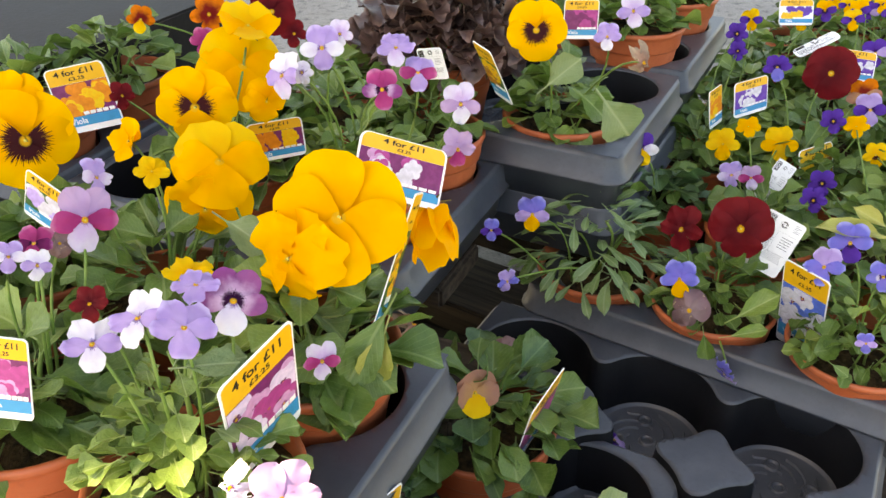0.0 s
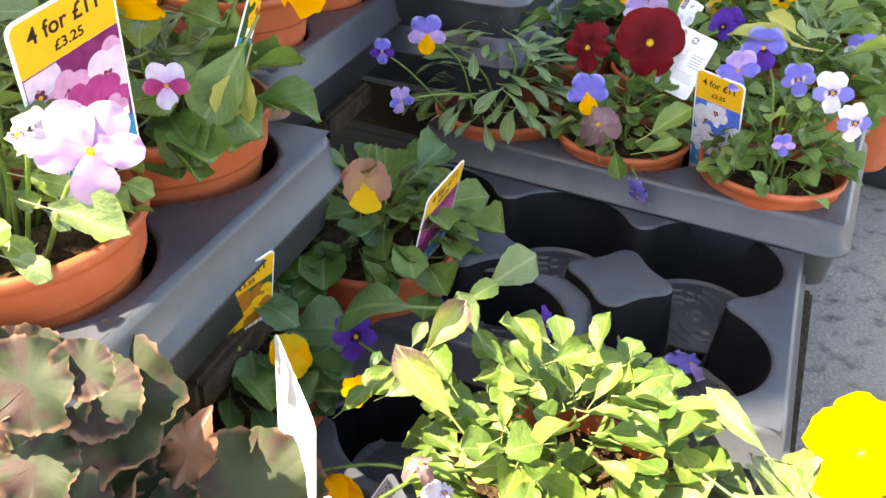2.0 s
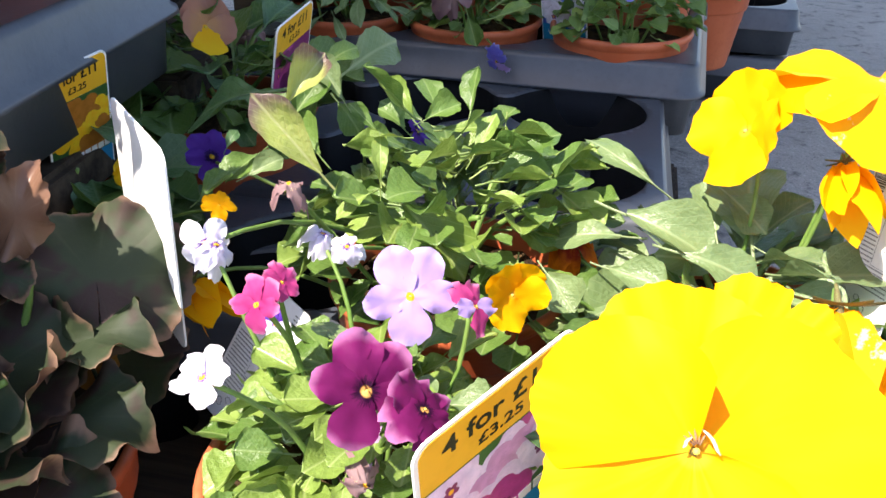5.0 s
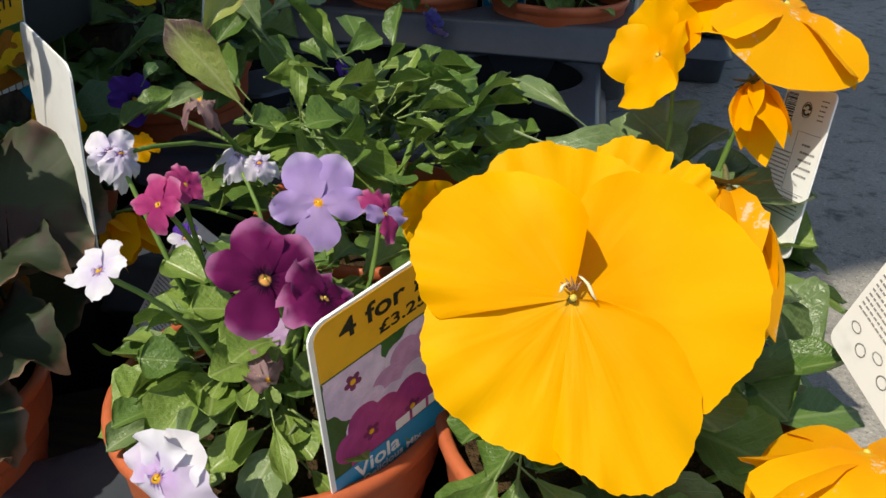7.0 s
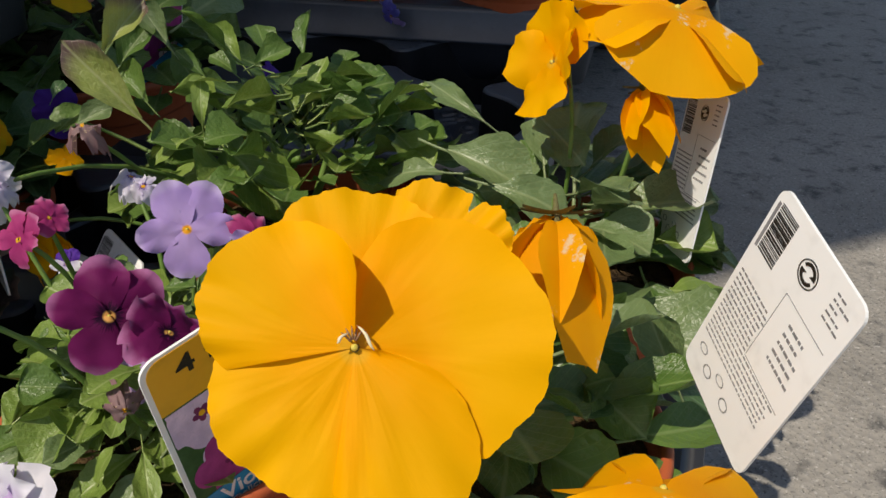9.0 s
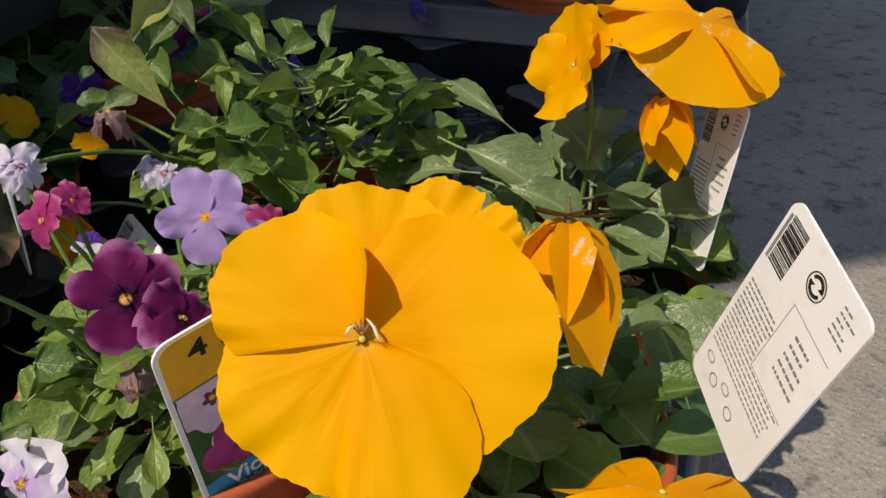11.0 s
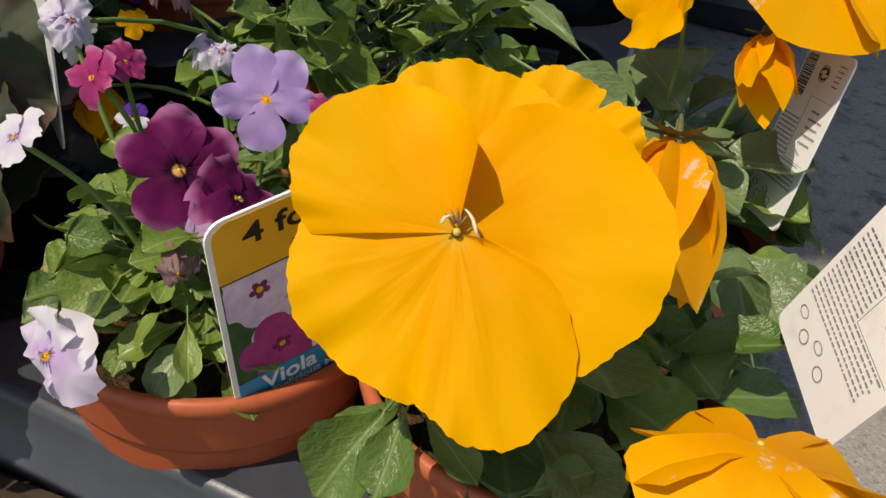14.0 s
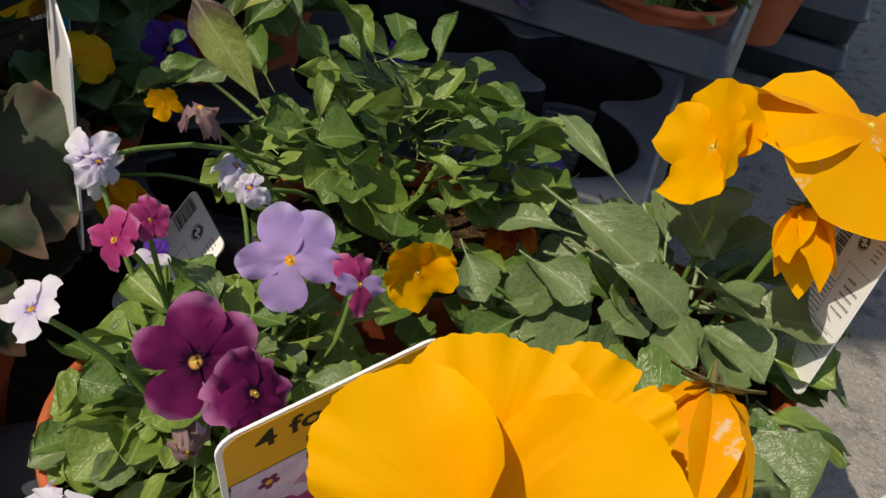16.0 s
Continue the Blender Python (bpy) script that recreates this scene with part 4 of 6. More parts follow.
def fan_petal(mat, mid, ccw, cw, length, drop_ccw, drop_cw, power, lift, cup, bend, roll=0.0, tear=None, dip=0.0, seed=0, rows=22, cols=84):
    """A broad petal that fans out from the heart: its middle angle, its reach to either side, how much shorter it gets there."""
    rnd = random.Random(seed)
    p1, p2, p3 = (rnd.uniform(0, 6) for _ in range(3))
    v = []
    for i in range(rows + 1):
        q = i / rows
        for j in range(cols + 1):
            u = -1 + 2 * j / cols
            a = radians(mid + u * (ccw if u > 0 else cw))
            e = abs(u) ** power
            rim = 1 - (drop_ccw if u > 0 else drop_cw) * e + q ** 5 * (0.014 * math.sin(6 * u + p1) + 0.009 * math.sin(15 * u + p2) + 0.0045 * math.sin(41 * u + p3) + 0.003 * math.sin(73 * u + p1))
            if tear is not None:
                rim -= tear[1] * q ** 3 * math.exp(-((u - tear[0]) / 0.035) ** 2)
            r = length * rim * q
            z = lift * min(1.0, r / 0.4) + cup * q - bend * q * q
            z += 0.03 * q ** 2 * math.sin(3.7 * u + p1) + 0.022 * q ** 4 * math.sin(8 * u + p2) + 0.012 * q ** 6 * math.sin(19 * u + p3)
            z += 0.03 * q * noise.noise((3.5 * u + seed, 2.2 * q, 0)) + 0.007 * q * noise.noise((14 * u + seed + 1.5 * q, 3.5 * q, 3)) * max(0.0, 1 - 0.7 * q)
            z += abs(roll) * q * max(0.0, (u if roll > 0 else -u) - 0.45) ** 2 - dip * q * max(0.0, abs(u) - 0.5) ** 2
            v.append((r * math.cos(a), r * math.sin(a), z))
    return to_mesh("petal", v, grid_faces(rows + 1, cols + 1), M[mat])


def hero(x, y, z, rx, ry, rz, size):
    """The large open bloom: six broad overlapping lobes round a small bearded throat."""
    inv = HERO.matrix_basis.inverted()
    m = pose(x, y, z, rx, ry, rz)
    at = inv @ m @ Matrix.Scale(size / 2, 4)
    ob = part("flower", heart_mesh("sepal"), HERO, at @ Matrix.Scale(0.62, 4), "large open golden bloom")
    grow = Matrix.Scale(1 / 0.62, 4)
    part("petal", fan_petal("yellow", 40, 30, 20, 1.2, 0.16, 0.12, 2.2, -0.2, 0.02, 0.02, tear=(0.15, 0.09), seed=61), ob, grow)
    part("petal", fan_petal("yellow", 86, 46, 44, 0.98, 0.2, 0.2, 2.4, -0.13, 0.03, 0.03, seed=62), ob, grow)
    part("petal", fan_petal("yellow", 2, 82, 56, 1.14, 0.62, 0.2, 2.3, -0.08, 0.09, 0.06, seed=63), ob, grow)
    part("petal", fan_petal("yellow", 218, 50, 50, 0.93, 0.06, 0.14, 2.2, -0.06, 0.09, 0.07, seed=64), ob, grow)
    part("petal", fan_petal("yellow", 286, 60, 32, 1.11, 0.84, 0.26, 2.1, 0.03, 0.1, 0.1, roll=0.3, dip=0.1, seed=65), ob, grow)
    part("petal", fan_petal("yellow", 143, 39, 66, 0.96, 0.2, 0.6, 2.4, -0.03, 0.2, 0.13, roll=-1.0, dip=0.12, seed=66), ob, grow)
    for side, a, b in ((1, (0.03, 0.12, 0.1), (0.125, -0.035, 0.1)), (-1, (-0.025, 0.08, 0.1), (-0.1, 0.03, 0.11))):
        pts = [Vector(a).lerp(Vector(b), k / 5) + Vector((0.012 * side * math.sin(k), 0, 0.012 * math.sin(math.pi * k / 5))) for k in range(6)]
        part("throat_hair", tube("throat_hair", pts, [0.004, 0.008, 0.010, 0.011, 0.009, 0.003], M["throat"]), ob, grow, "short white throat hairs")
    for k in range(5):
        a = math.pi / 2 + (k - 2) * 0.4
        pts = [Vector((0.02 * math.cos(a), 0.02 + 0.02 * math.sin(a), 0.075)), Vector((0.06 * math.cos(a), 0.03 + 0.06 * math.sin(a), 0.078)), Vector((0.09 * math.cos(a), 0.03 + 0.09 * math.sin(a), 0.07))]
        part("throat_line", tube("throat_line", pts, [0.006, 0.007, 0.002], M["red_stem"]), ob, grow, "thin brown line in the throat")
    rnd = random.Random(5)
    root = HERO.matrix_basis @ Vector((0, 0, 0.076))
    stalk(HERO, root, m @ Vector((0, -0.1 * size, -0.15 * size)), inv, rnd, "stem", 0.0016)


def fallen(x, y, z, rx, ry, rz, size, name, label):
    """A dropped bloom lying on a tray."""
    ob = new("fallen_flower", heart_mesh("sepal"))
    ob.matrix_basis = pose(x, y, z, rx, ry, rz) @ Matrix.Scale(size / 2, 4)
    for me in kit(name):
        part("petal", me, ob)
    tagged(ob, label, "flower", "fallen flowers")


# trays and staging
tray(-0.203, 0.403, 0.288, -24.5, 'black plastic plant tray full of pots on the upper staging')
tray(-0.145, 0.713, 0.288, -24.5, 'black plastic plant tray of pots on the upper staging')
tray(-0.540, 0.556, 0.288, -24.5, 'black plastic plant tray of pots on the upper staging')
tray(-0.481, 0.867, 0.288, -24.5, 'black plastic plant tray of pots on the upper staging')
tray(0.055, 0.864, 0.315, -27, 'black plastic plant tray stacked at the end of the upper staging')
tray(0.059, 0.867, 0.260, -27.5, 'empty black plastic plant tray nested under another tray')
tray(0.170, 1.089, 0.315, -27, 'black plastic plant tray of pots on the upper staging')
tray(0.155, 0.492, 0.159, -29, 'empty black plastic plant tray with round cells, fallen petals inside')
tray(0.293, 0.674, 0.186, -33, 'black plastic plant tray of potted violas beside the empty tray')
tray(0.429, 0.884, 0.186, -33, 'black plastic plant tray of potted violas')
tray(0.570, 1.104, 0.187, -33, 'black plastic plant tray of potted violas')
tray(0.664, 1.019, 0.125, -33, 'black plastic plant tray stacked on another on the asphalt')
tray(0.664, 1.019, 0.062, -33, 'black plastic plant tray standing on the asphalt')
tray(0.090, 0.217, 0.133, -36.6, 'black plastic plant tray holding the sunlit pansies')
tray(-0.020, 0.440, 0.150, -27, 'black plastic plant tray under the upper staging')
board(-0.562, 0.399, 0.210, 1.0, 0.09, 0.022, -24.5)
board(-0.496, 0.545, 0.210, 1.0, 0.09, 0.022, -24.5)
board(-0.431, 0.690, 0.210, 1.0, 0.09, 0.022, -24.5)
board(-0.503, 0.710, 0.210, 1.0, 0.09, 0.022, -24.5)
board(-0.438, 0.855, 0.210, 1.0, 0.09, 0.022, -24.5)
board(-0.211, 0.195, 0.075, 0.48, 0.12, 0.022, -30)
board(-0.126, 0.342, 0.075, 0.48, 0.12, 0.022, -30)
board(-0.041, 0.490, 0.075, 0.48, 0.12, 0.022, -30)
board(0.044, 0.637, 0.075, 0.48, 0.12, 0.022, -30)
board(-0.216, 0.525, 0.032, 0.08, 0.72, 0.064, -30)
board(0.000, 0.400, 0.032, 0.08, 0.72, 0.064, -30)
board(0.216, 0.275, 0.032, 0.08, 0.72, 0.064, -30)
board(0.073, 0.744, 0.090, 0.44, 0.1, 0.06, -33)
board(0.182, 0.912, 0.090, 0.44, 0.1, 0.06, -33)
board(0.291, 1.080, 0.090, 0.44, 0.1, 0.06, -33)

# front pansy in the sun, and its neighbours
plant('potted_pansy', 'golden pansy in a terracotta pot, one large sunlit bloom', (0.147, 0.104, 0.08),
      flowers=[(0.155, 0.024, 0.22, -16, -9, -40, 0.0482, 'dome yellow_worn yellow_worn yellow_worn 3'),
               (0.156, 0.084, 0.256, 150, 10, -8, 0.05, 'bud yellow_worn yellow yellow 4')],
      blades=[(0.089, 0.069, 0.193, -25, -16, 134, 0.0273, 0.78, 'leaf'),
              (0.093, 0.064, 0.197, -27, -6, 153, 0.0221, 0.78, 'leaf'),
              (0.099, 0.066, 0.193, -11, 17, -158, 0.0214, 0.702, 'leaf'),
              (0.122, 0.05, 0.181, 25, 23, -80, 0.0184, 0.702, 'leaf'),
              (0.143, 0.082, 0.199, -17, 27, -87, 0.038, 0.702, 'leaf_dark'),
              (0.134, 0.064, 0.205, -40, 28, -97, 0.03, 0.702, 'leaf_dark'),
              (0.21, 0.098, 0.179, 77, -22, -13, 0.0298, 0.624, 'leaf_grey'),
              (0.178, 0.107, 0.196, -44, 28, -162, 0.0243, 0.624, 'leaf_dark')], n=43, seed=11, spread=0.06, tall=0.055, mats=('leaf', 'leaf_dark', 'leaf_grey'), group='potted pansies')
HERO = bpy.data.objects["potted_pansy"]
hero(0.096, 0.053, 0.255, 49, -5, -14, 0.0711)
plant('potted_viola', 'plum, lilac and white violas in a terracotta pot in the sun', (0.05, 0.158, 0.076),
      flowers=[(0.043, 0.118, 0.232, 51, 25, -7, 0.0318, 'viola plum plum plum 1'),
               (0.066, 0.159, 0.232, 58, 8, -5, 0.0315, 'viola lilac lilac lilac 1'),
               (0.057, 0.112, 0.227, 30, 20, 20, 0.024, 'floppy plum plum plum 2'),
               (0.043, 0.135, 0.199, 65, -14, -35, 0.0185, 'viola pinkish pinkish pinkish 3'),
               (0.02, 0.155, 0.24, 63, -2, -45, 0.0177, 'viola magenta magenta magenta 1'),
               (0.028, 0.162, 0.242, 37, 41, -4, 0.0133, 'viola magenta magenta magenta 2'),
               (0.086, 0.155, 0.227, 51, 22, 29, 0.0196, 'viola magenta lilac magenta 3'),
               (0.026, 0.181, 0.215, 50, 7, -7, 0.0111, 'viola purple white white 3'),
               (0.049, 0.219, 0.225, 26, 10, -2, 0.0176, 'wilt white white white 2'),
               (0.011, 0.188, 0.243, 37, 13, 5, 0.0177, 'wilt white mauve_dry white 3'),
               (0.003, 0.136, 0.232, 36, -27, -17, 0.0182, 'viola white white white 4'),
               (0.01, 0.1, 0.19, 60, 20, -60, 0.026, 'floppy white pale white 5'),
               (0.041, 0.115, 0.203, 84, 4, 2, 0.0134, 'wilt mauve_dry purple mauve_dry 6')],
      blades=[(0.039, 0.124, 0.178, -9, -23, 120, 0.0203, 0.78, 'leaf_light'),
              (0.022, 0.142, 0.178, -8, -16, 154, 0.0149, 0.78, 'leaf_light'),
              (0.008, 0.143, 0.174, 0, -26, 120, 0.0161, 0.78, 'leaf_grey'),
              (0.042, 0.119, 0.182, -22, -2, -179, 0.0184, 0.624, 'leaf_light')], n=150, seed=3, spread=0.058, tall=0.055, size=(0.012, 0.023), mats=('leaf_light', 'leaf', 'leaf_grey'))
tag(0.0795, 0.1125, 0.197, 95.0, -8.3, 26.2, 0.062, 0.078, picture=('pale', 'plum_white', 'magenta'), ground='green', seed=2, sub='Delicious Mix')
tag(0.196, 0.049, 0.234, 97.0, -16.4, 80.8, 0.0391, 0.0668, seed=5, back=True)
tag(0.257, 0.169, 0.214, 100.7, 10.4, 79.4, 0.0331, 0.0652, seed=6, back=True)
plant('potted_pansy', 'golden pansy with broad grey-green leaves in a terracotta pot', (0.214, 0.195, 0.08),
      flowers=[(0.211, 0.2, 0.255, 72, -17, -80, 0.0501, 'cupped yellow yellow yellow 5'),
               (0.25, 0.183, 0.274, 6, 14, -30, 0.068, 'dome yellow_worn yellow yellow_worn 6'),
               (0.233, 0.171, 0.25, 140, -10, -20, 0.036, 'bud yellow yellow yellow 7'),
               (0.154, 0.227, 0.201, 19, -6, -24, 0.0265, 'wilt orange_dark yellow yellow 7'),
               (0.109, 0.181, 0.212, 87, 13, 4, 0.0286, 'cupped yellow yellow yellow 8')],
      blades=[(0.195, 0.235, 0.22, 40, -42, 11, 0.042, 0.429, 'leaf_grey'),
              (0.178, 0.182, 0.217, -4, 29, -133, 0.0348, 0.78, 'leaf_grey'),
              (0.168, 0.211, 0.211, 4, -30, 62, 0.0323, 0.702, 'leaf_grey'),
              (0.156, 0.196, 0.206, 5, 26, -145, 0.0262, 0.78, 'leaf_grey'),
              (0.129, 0.195, 0.209, -26, 20, -173, 0.0194, 0.936, 'leaf_grey'),
              (0.171, 0.214, 0.219, -6, 28, -145, 0.043, 0.702, 'leaf_grey'),
              (0.217, 0.213, 0.222, -15, 23, -176, 0.0251, 0.78, 'leaf_grey'),
              (0.16, 0.25, 0.213, -6, 20, -170, 0.0288, 0.702, 'leaf_light'),
              (0.143, 0.172, 0.199, -10, -14, 119, 0.0227, 0.858, 'leaf'),
              (0.221, 0.187, 0.207, -12, 28, -152, 0.022, 0.78, 'leaf_grey')], n=66, seed=5, spread=0.07, tall=0.045, size=(0.026, 0.042), mats=('leaf_grey', 'leaf', 'leaf_light'), group='potted pansies')

# leafy viola in the middle
plant('potted_viola', 'bushy green viola going out of flower in a terracotta pot', (0.115, 0.268, 0.08),
      flowers=[(0.015, 0.343, 0.21, 58, 13, 14, 0.027, 'viola purple purple purple 2'),
               (0.119, 0.343, 0.212, 53, 53, 20, 0.0217, 'viola purple purple purple 3'),
               (0.038, 0.213, 0.249, 19, 0, -7, 0.0172, 'wilt mauve_dry pale mauve_dry 8'),
               (0.054, 0.197, 0.231, 47, 2, -11, 0.0158, 'wilt white pale white 9'),
               (0.008, 0.191, 0.243, 68, 6, -3, 0.0202, 'wilt white mauve_dry white 10'),
               (0.000, 0.270, 0.182, 125, 10, 40, 0.036, 'bud yellow yellow yellow 13')],
      blades=[(0.041, 0.315, 0.25, -9, -26, 70, 0.0506, 0.897, 'leaf_dark'),
              (0.046, 0.272, 0.258, 47, 28, -34, 0.0297, 0.546, 'leaf_sick'),
              (0.055, 0.255, 0.234, 65, -30, 19, 0.0423, 0.585, 'leaf_sick'),
              (0.082, 0.324, 0.254, 40, 38, -50, 0.0333, 0.936, 'leaf_grey'),
              (0.086, 0.243, 0.221, -31, 23, -160, 0.042, 0.702, 'leaf_light'),
              (0.072, 0.302, 0.246, -28, 20, -165, 0.0184, 1.092, 'leaf'),
              (0.116, 0.289, 0.233, 2, 33, -96, 0.0323, 0.468, 'leaf_light'),
              (0.145, 0.284, 0.233, -34, -2, 156, 0.0253, 0.468, 'leaf_light'),
              (0.078, 0.249, 0.229, 82, 1, -14, 0.0222, 0.468, 'leaf_light'),
              (0.072, 0.243, 0.228, -4, -24, 118, 0.0179, 0.624, 'leaf_light'),
              (0.034, 0.296, 0.228, -9, -23, 135, 0.0215, 0.936, 'leaf'),
              (0.071, 0.287, 0.253, 52, -18, 16, 0.0227, 0.64, 'leaf_grey'),
              (0.058, 0.276, 0.233, 47, -19, 23, 0.0245, 0.64, 'leaf'),
              (0.028, 0.277, 0.227, 27, 29, -69, 0.0176, 0.725, 'leaf_grey'),
              (0.083, 0.278, 0.241, 48, -25, 30, 0.0164, 0.608, 'leaf'),
              (0.099, 0.278, 0.245, 53, -22, 19, 0.023, 0.593, 'leaf_light'),
              (0.105, 0.276, 0.244, 26, 29, -73, 0.0184, 0.733, 'leaf'),
              (0.123, 0.264, 0.23, 48, 14, -44, 0.0221, 0.616, 'leaf_light'),
              (0.021, 0.285, 0.237, 58, 18, -32, 0.0099, 0.749, 'leaf_dark'),
              (0.05, 0.287, 0.247, 49, 21, -41, 0.0254, 0.686, 'leaf'),
              (0.041, 0.288, 0.247, 55, 17, -32, 0.014, 0.585, 'leaf_grey'),
              (0.082, 0.268, 0.225, 60, -4, -7, 0.0197, 0.764, 'leaf_light'),
              (0.008, 0.276, 0.22, 42, 26, -53, 0.0182, 0.616, 'leaf'),
              (0.066, 0.296, 0.265, 40, 28, -58, 0.0196, 0.749, 'leaf')], n=190, seed=7, up=14, spread=0.085, tall=0.085, size=(0.014, 0.028), mats=('leaf', 'leaf_light', 'leaf_light'))

# geranium with its white tag
plant('potted_geranium', 'geranium with brown-edged frilly leaves in a terracotta pot', (-0.082, 0.205, 0.075),
      blades=[(-0.091, 0.205, 0.305, 45, 29, -40, 0.0252, 1.1, 'geranium'),
              (-0.074, 0.208, 0.308, 38, 24, -25, 0.0163, 1.1, 'geranium'),
              (-0.108, 0.208, 0.303, 37, 29, -33, 0.0228, 1.1, 'geranium'),
              (-0.104, 0.238, 0.284, 27, 36, -43, 0.0249, 1.1, 'geranium'),
              (-0.083, 0.232, 0.276, 22, 30, -31, 0.0285, 1.1, 'geranium'),
              (-0.096, 0.204, 0.27, 15, 26, -50, 0.0236, 1.1, 'geranium'),
              (-0.068, 0.244, 0.256, 27, 30, -39, 0.0233, 1.1, 'geranium'),
              (-0.104, 0.229, 0.276, 14, 26, -36, 0.033, 1.1, 'geranium'),
              (-0.085, 0.241, 0.261, 26, 29, -64, 0.0515, 1.0, 'geranium'),
              (-0.032, 0.233, 0.212, 47, 4, 2, 0.0496, 1.1, 'geranium'),
              (-0.051, 0.237, 0.173, -40, -29, 110, 0.0341, 1.1, 'geranium_orange'),
              (-0.081, 0.173, 0.233, 12, 24, -53, 0.0329, 1.2, 'geranium'),
              (-0.053, 0.235, 0.24, 78, 27, -18, 0.0302, 0.6, 'geranium_pink'),
              (-0.075, 0.239, 0.224, -28, 17, -128, 0.0398, 1.2, 'geranium'),
              (-0.059, 0.224, 0.224, -14, -23, 131, 0.0161, 1.0, 'geranium'),
              (-0.092, 0.211, 0.238, -15, 16, -124, 0.0248, 1.0, 'geranium'),
              (-0.111, 0.24, 0.284, 27, 28, -36, 0.0247, 1.0, 'geranium'),
              (-0.124, 0.23, 0.285, 37, 25, -25, 0.0368, 1.0, 'geranium')], n=20, spread=0.075, tall=0.07, size=(0.04, 0.06), mats=('geranium', 'geranium'), seed=9, group='potted geraniums')
tag(-0.0125, 0.254, 0.2215, 91.5, -3.9, 108.2, 0.059, 0.085, seed=8, back=True, plain=True)
tag(0.0201, 0.2518, 0.1504, 124.9, -1.9, 111.0, 0.0408, 0.0649, seed=9, back=True)

# plants under the upper staging
plant('potted_viola', 'dark-leaved yellow viola in a terracotta pot under the staging', (-0.055, 0.36, 0.085),
      flowers=[(-0.084, 0.351, 0.205, 65, -9, -16, 0.0255, 'viola yellow yellow yellow 1'),
               (-0.082, 0.343, 0.189, 82, -4, -7, 0.0211, 'viola lemon lemon lemon 1'),
               (-0.018, 0.331, 0.209, 36, 16, 18, 0.0263, 'pansy lemon yellow lemon 2'),
               (0.015, 0.314, 0.197, 31, 8, 6, 0.0174, 'viola yellow yellow yellow 2')], n=49, seed=21, spread=0.065, tall=0.06, mats=('leaf_dark', 'leaf'))
tag(-0.0405, 0.3400, 0.2324, 104.7, -5.9, 46.2, 0.0366, 0.0664, picture=('yellow', 'yellow_eye'), ground='green', seed=12)
plant('potted_viola', 'straggly viola with a faded orange bloom under the staging', (0.03, 0.475, 0.1),
      flowers=[(0.022, 0.443, 0.248, 68, 14, 26, 0.038, 'cupped faded faded lemon 1'),
               (0.05, 0.518, 0.226, 45, 0, -4, 0.0279, 'wilt mauve_dry mauve_dry mauve_dry 4')], n=81, seed=22, spread=0.085, tall=0.06, mats=('leaf', 'leaf_dark'))
tag(0.0687, 0.4487, 0.2175, 103.3, -5.9, 57.5, 0.0524, 0.074, picture=('plum', 'magenta'), ground='plum', seed=13)
plant('potted_viola', 'green viola in a terracotta pot under the staging', (-0.06, 0.47, 0.1), n=66, seed=23, spread=0.08, tall=0.06, mats=('leaf', 'leaf_dark'))

# violas on the upper tray
plant('potted_pansy', 'golden pansies with large blooms in a terracotta pot', (-0.083, 0.41, 0.226),
      flowers=[(-0.058, 0.405, 0.411, 52, 8, -8, 0.082, 'pansy yellow yellow yellow 1'),
               (-0.141, 0.475, 0.411, 44, 6, 8, 0.0642, 'pansy lemon yellow yellow 2'),
               (-0.085, 0.39, 0.394, 70, -12, -32, 0.056, 'floppy yellow yellow yellow 3'),
               (-0.007, 0.456, 0.39, 135, 15, 20, 0.056, 'bud yellow yellow yellow 9'),
               (-0.151, 0.463, 0.385, 88, 4, 5, 0.052, 'floppy yellow yellow yellow 10'),
               (-0.143, 0.39, 0.384, 17, -2, -2, 0.0286, 'viola lemon lemon lemon 2'),
               (-0.067, 0.358, 0.347, 72, 11, 15, 0.0219, 'viola pale magenta pale 2')],
      blades=[(-0.034, 0.386, 0.357, -48, -21, 161, 0.0474, 0.78, 'leaf'),
              (-0.034, 0.383, 0.347, -49, -14, 172, 0.0339, 0.702, 'leaf_yellow'),
              (-0.131, 0.437, 0.391, -12, 23, -129, 0.0367, 0.78, 'leaf_grey'),
              (-0.063, 0.394, 0.371, -9, 29, -114, 0.0214, 0.936, 'leaf')], n=63, seed=31, spread=0.065, tall=0.05, group='potted pansies', size=(0.026, 0.042))
tag(-0.028, 0.408, 0.376, 102.9, 23.0, 76.0, 0.0179, 0.0933, picture=('yellow', 'yellow_eye'), ground='green', seed=14, label='plant label edge-on with yellow price band in a pansy pot')
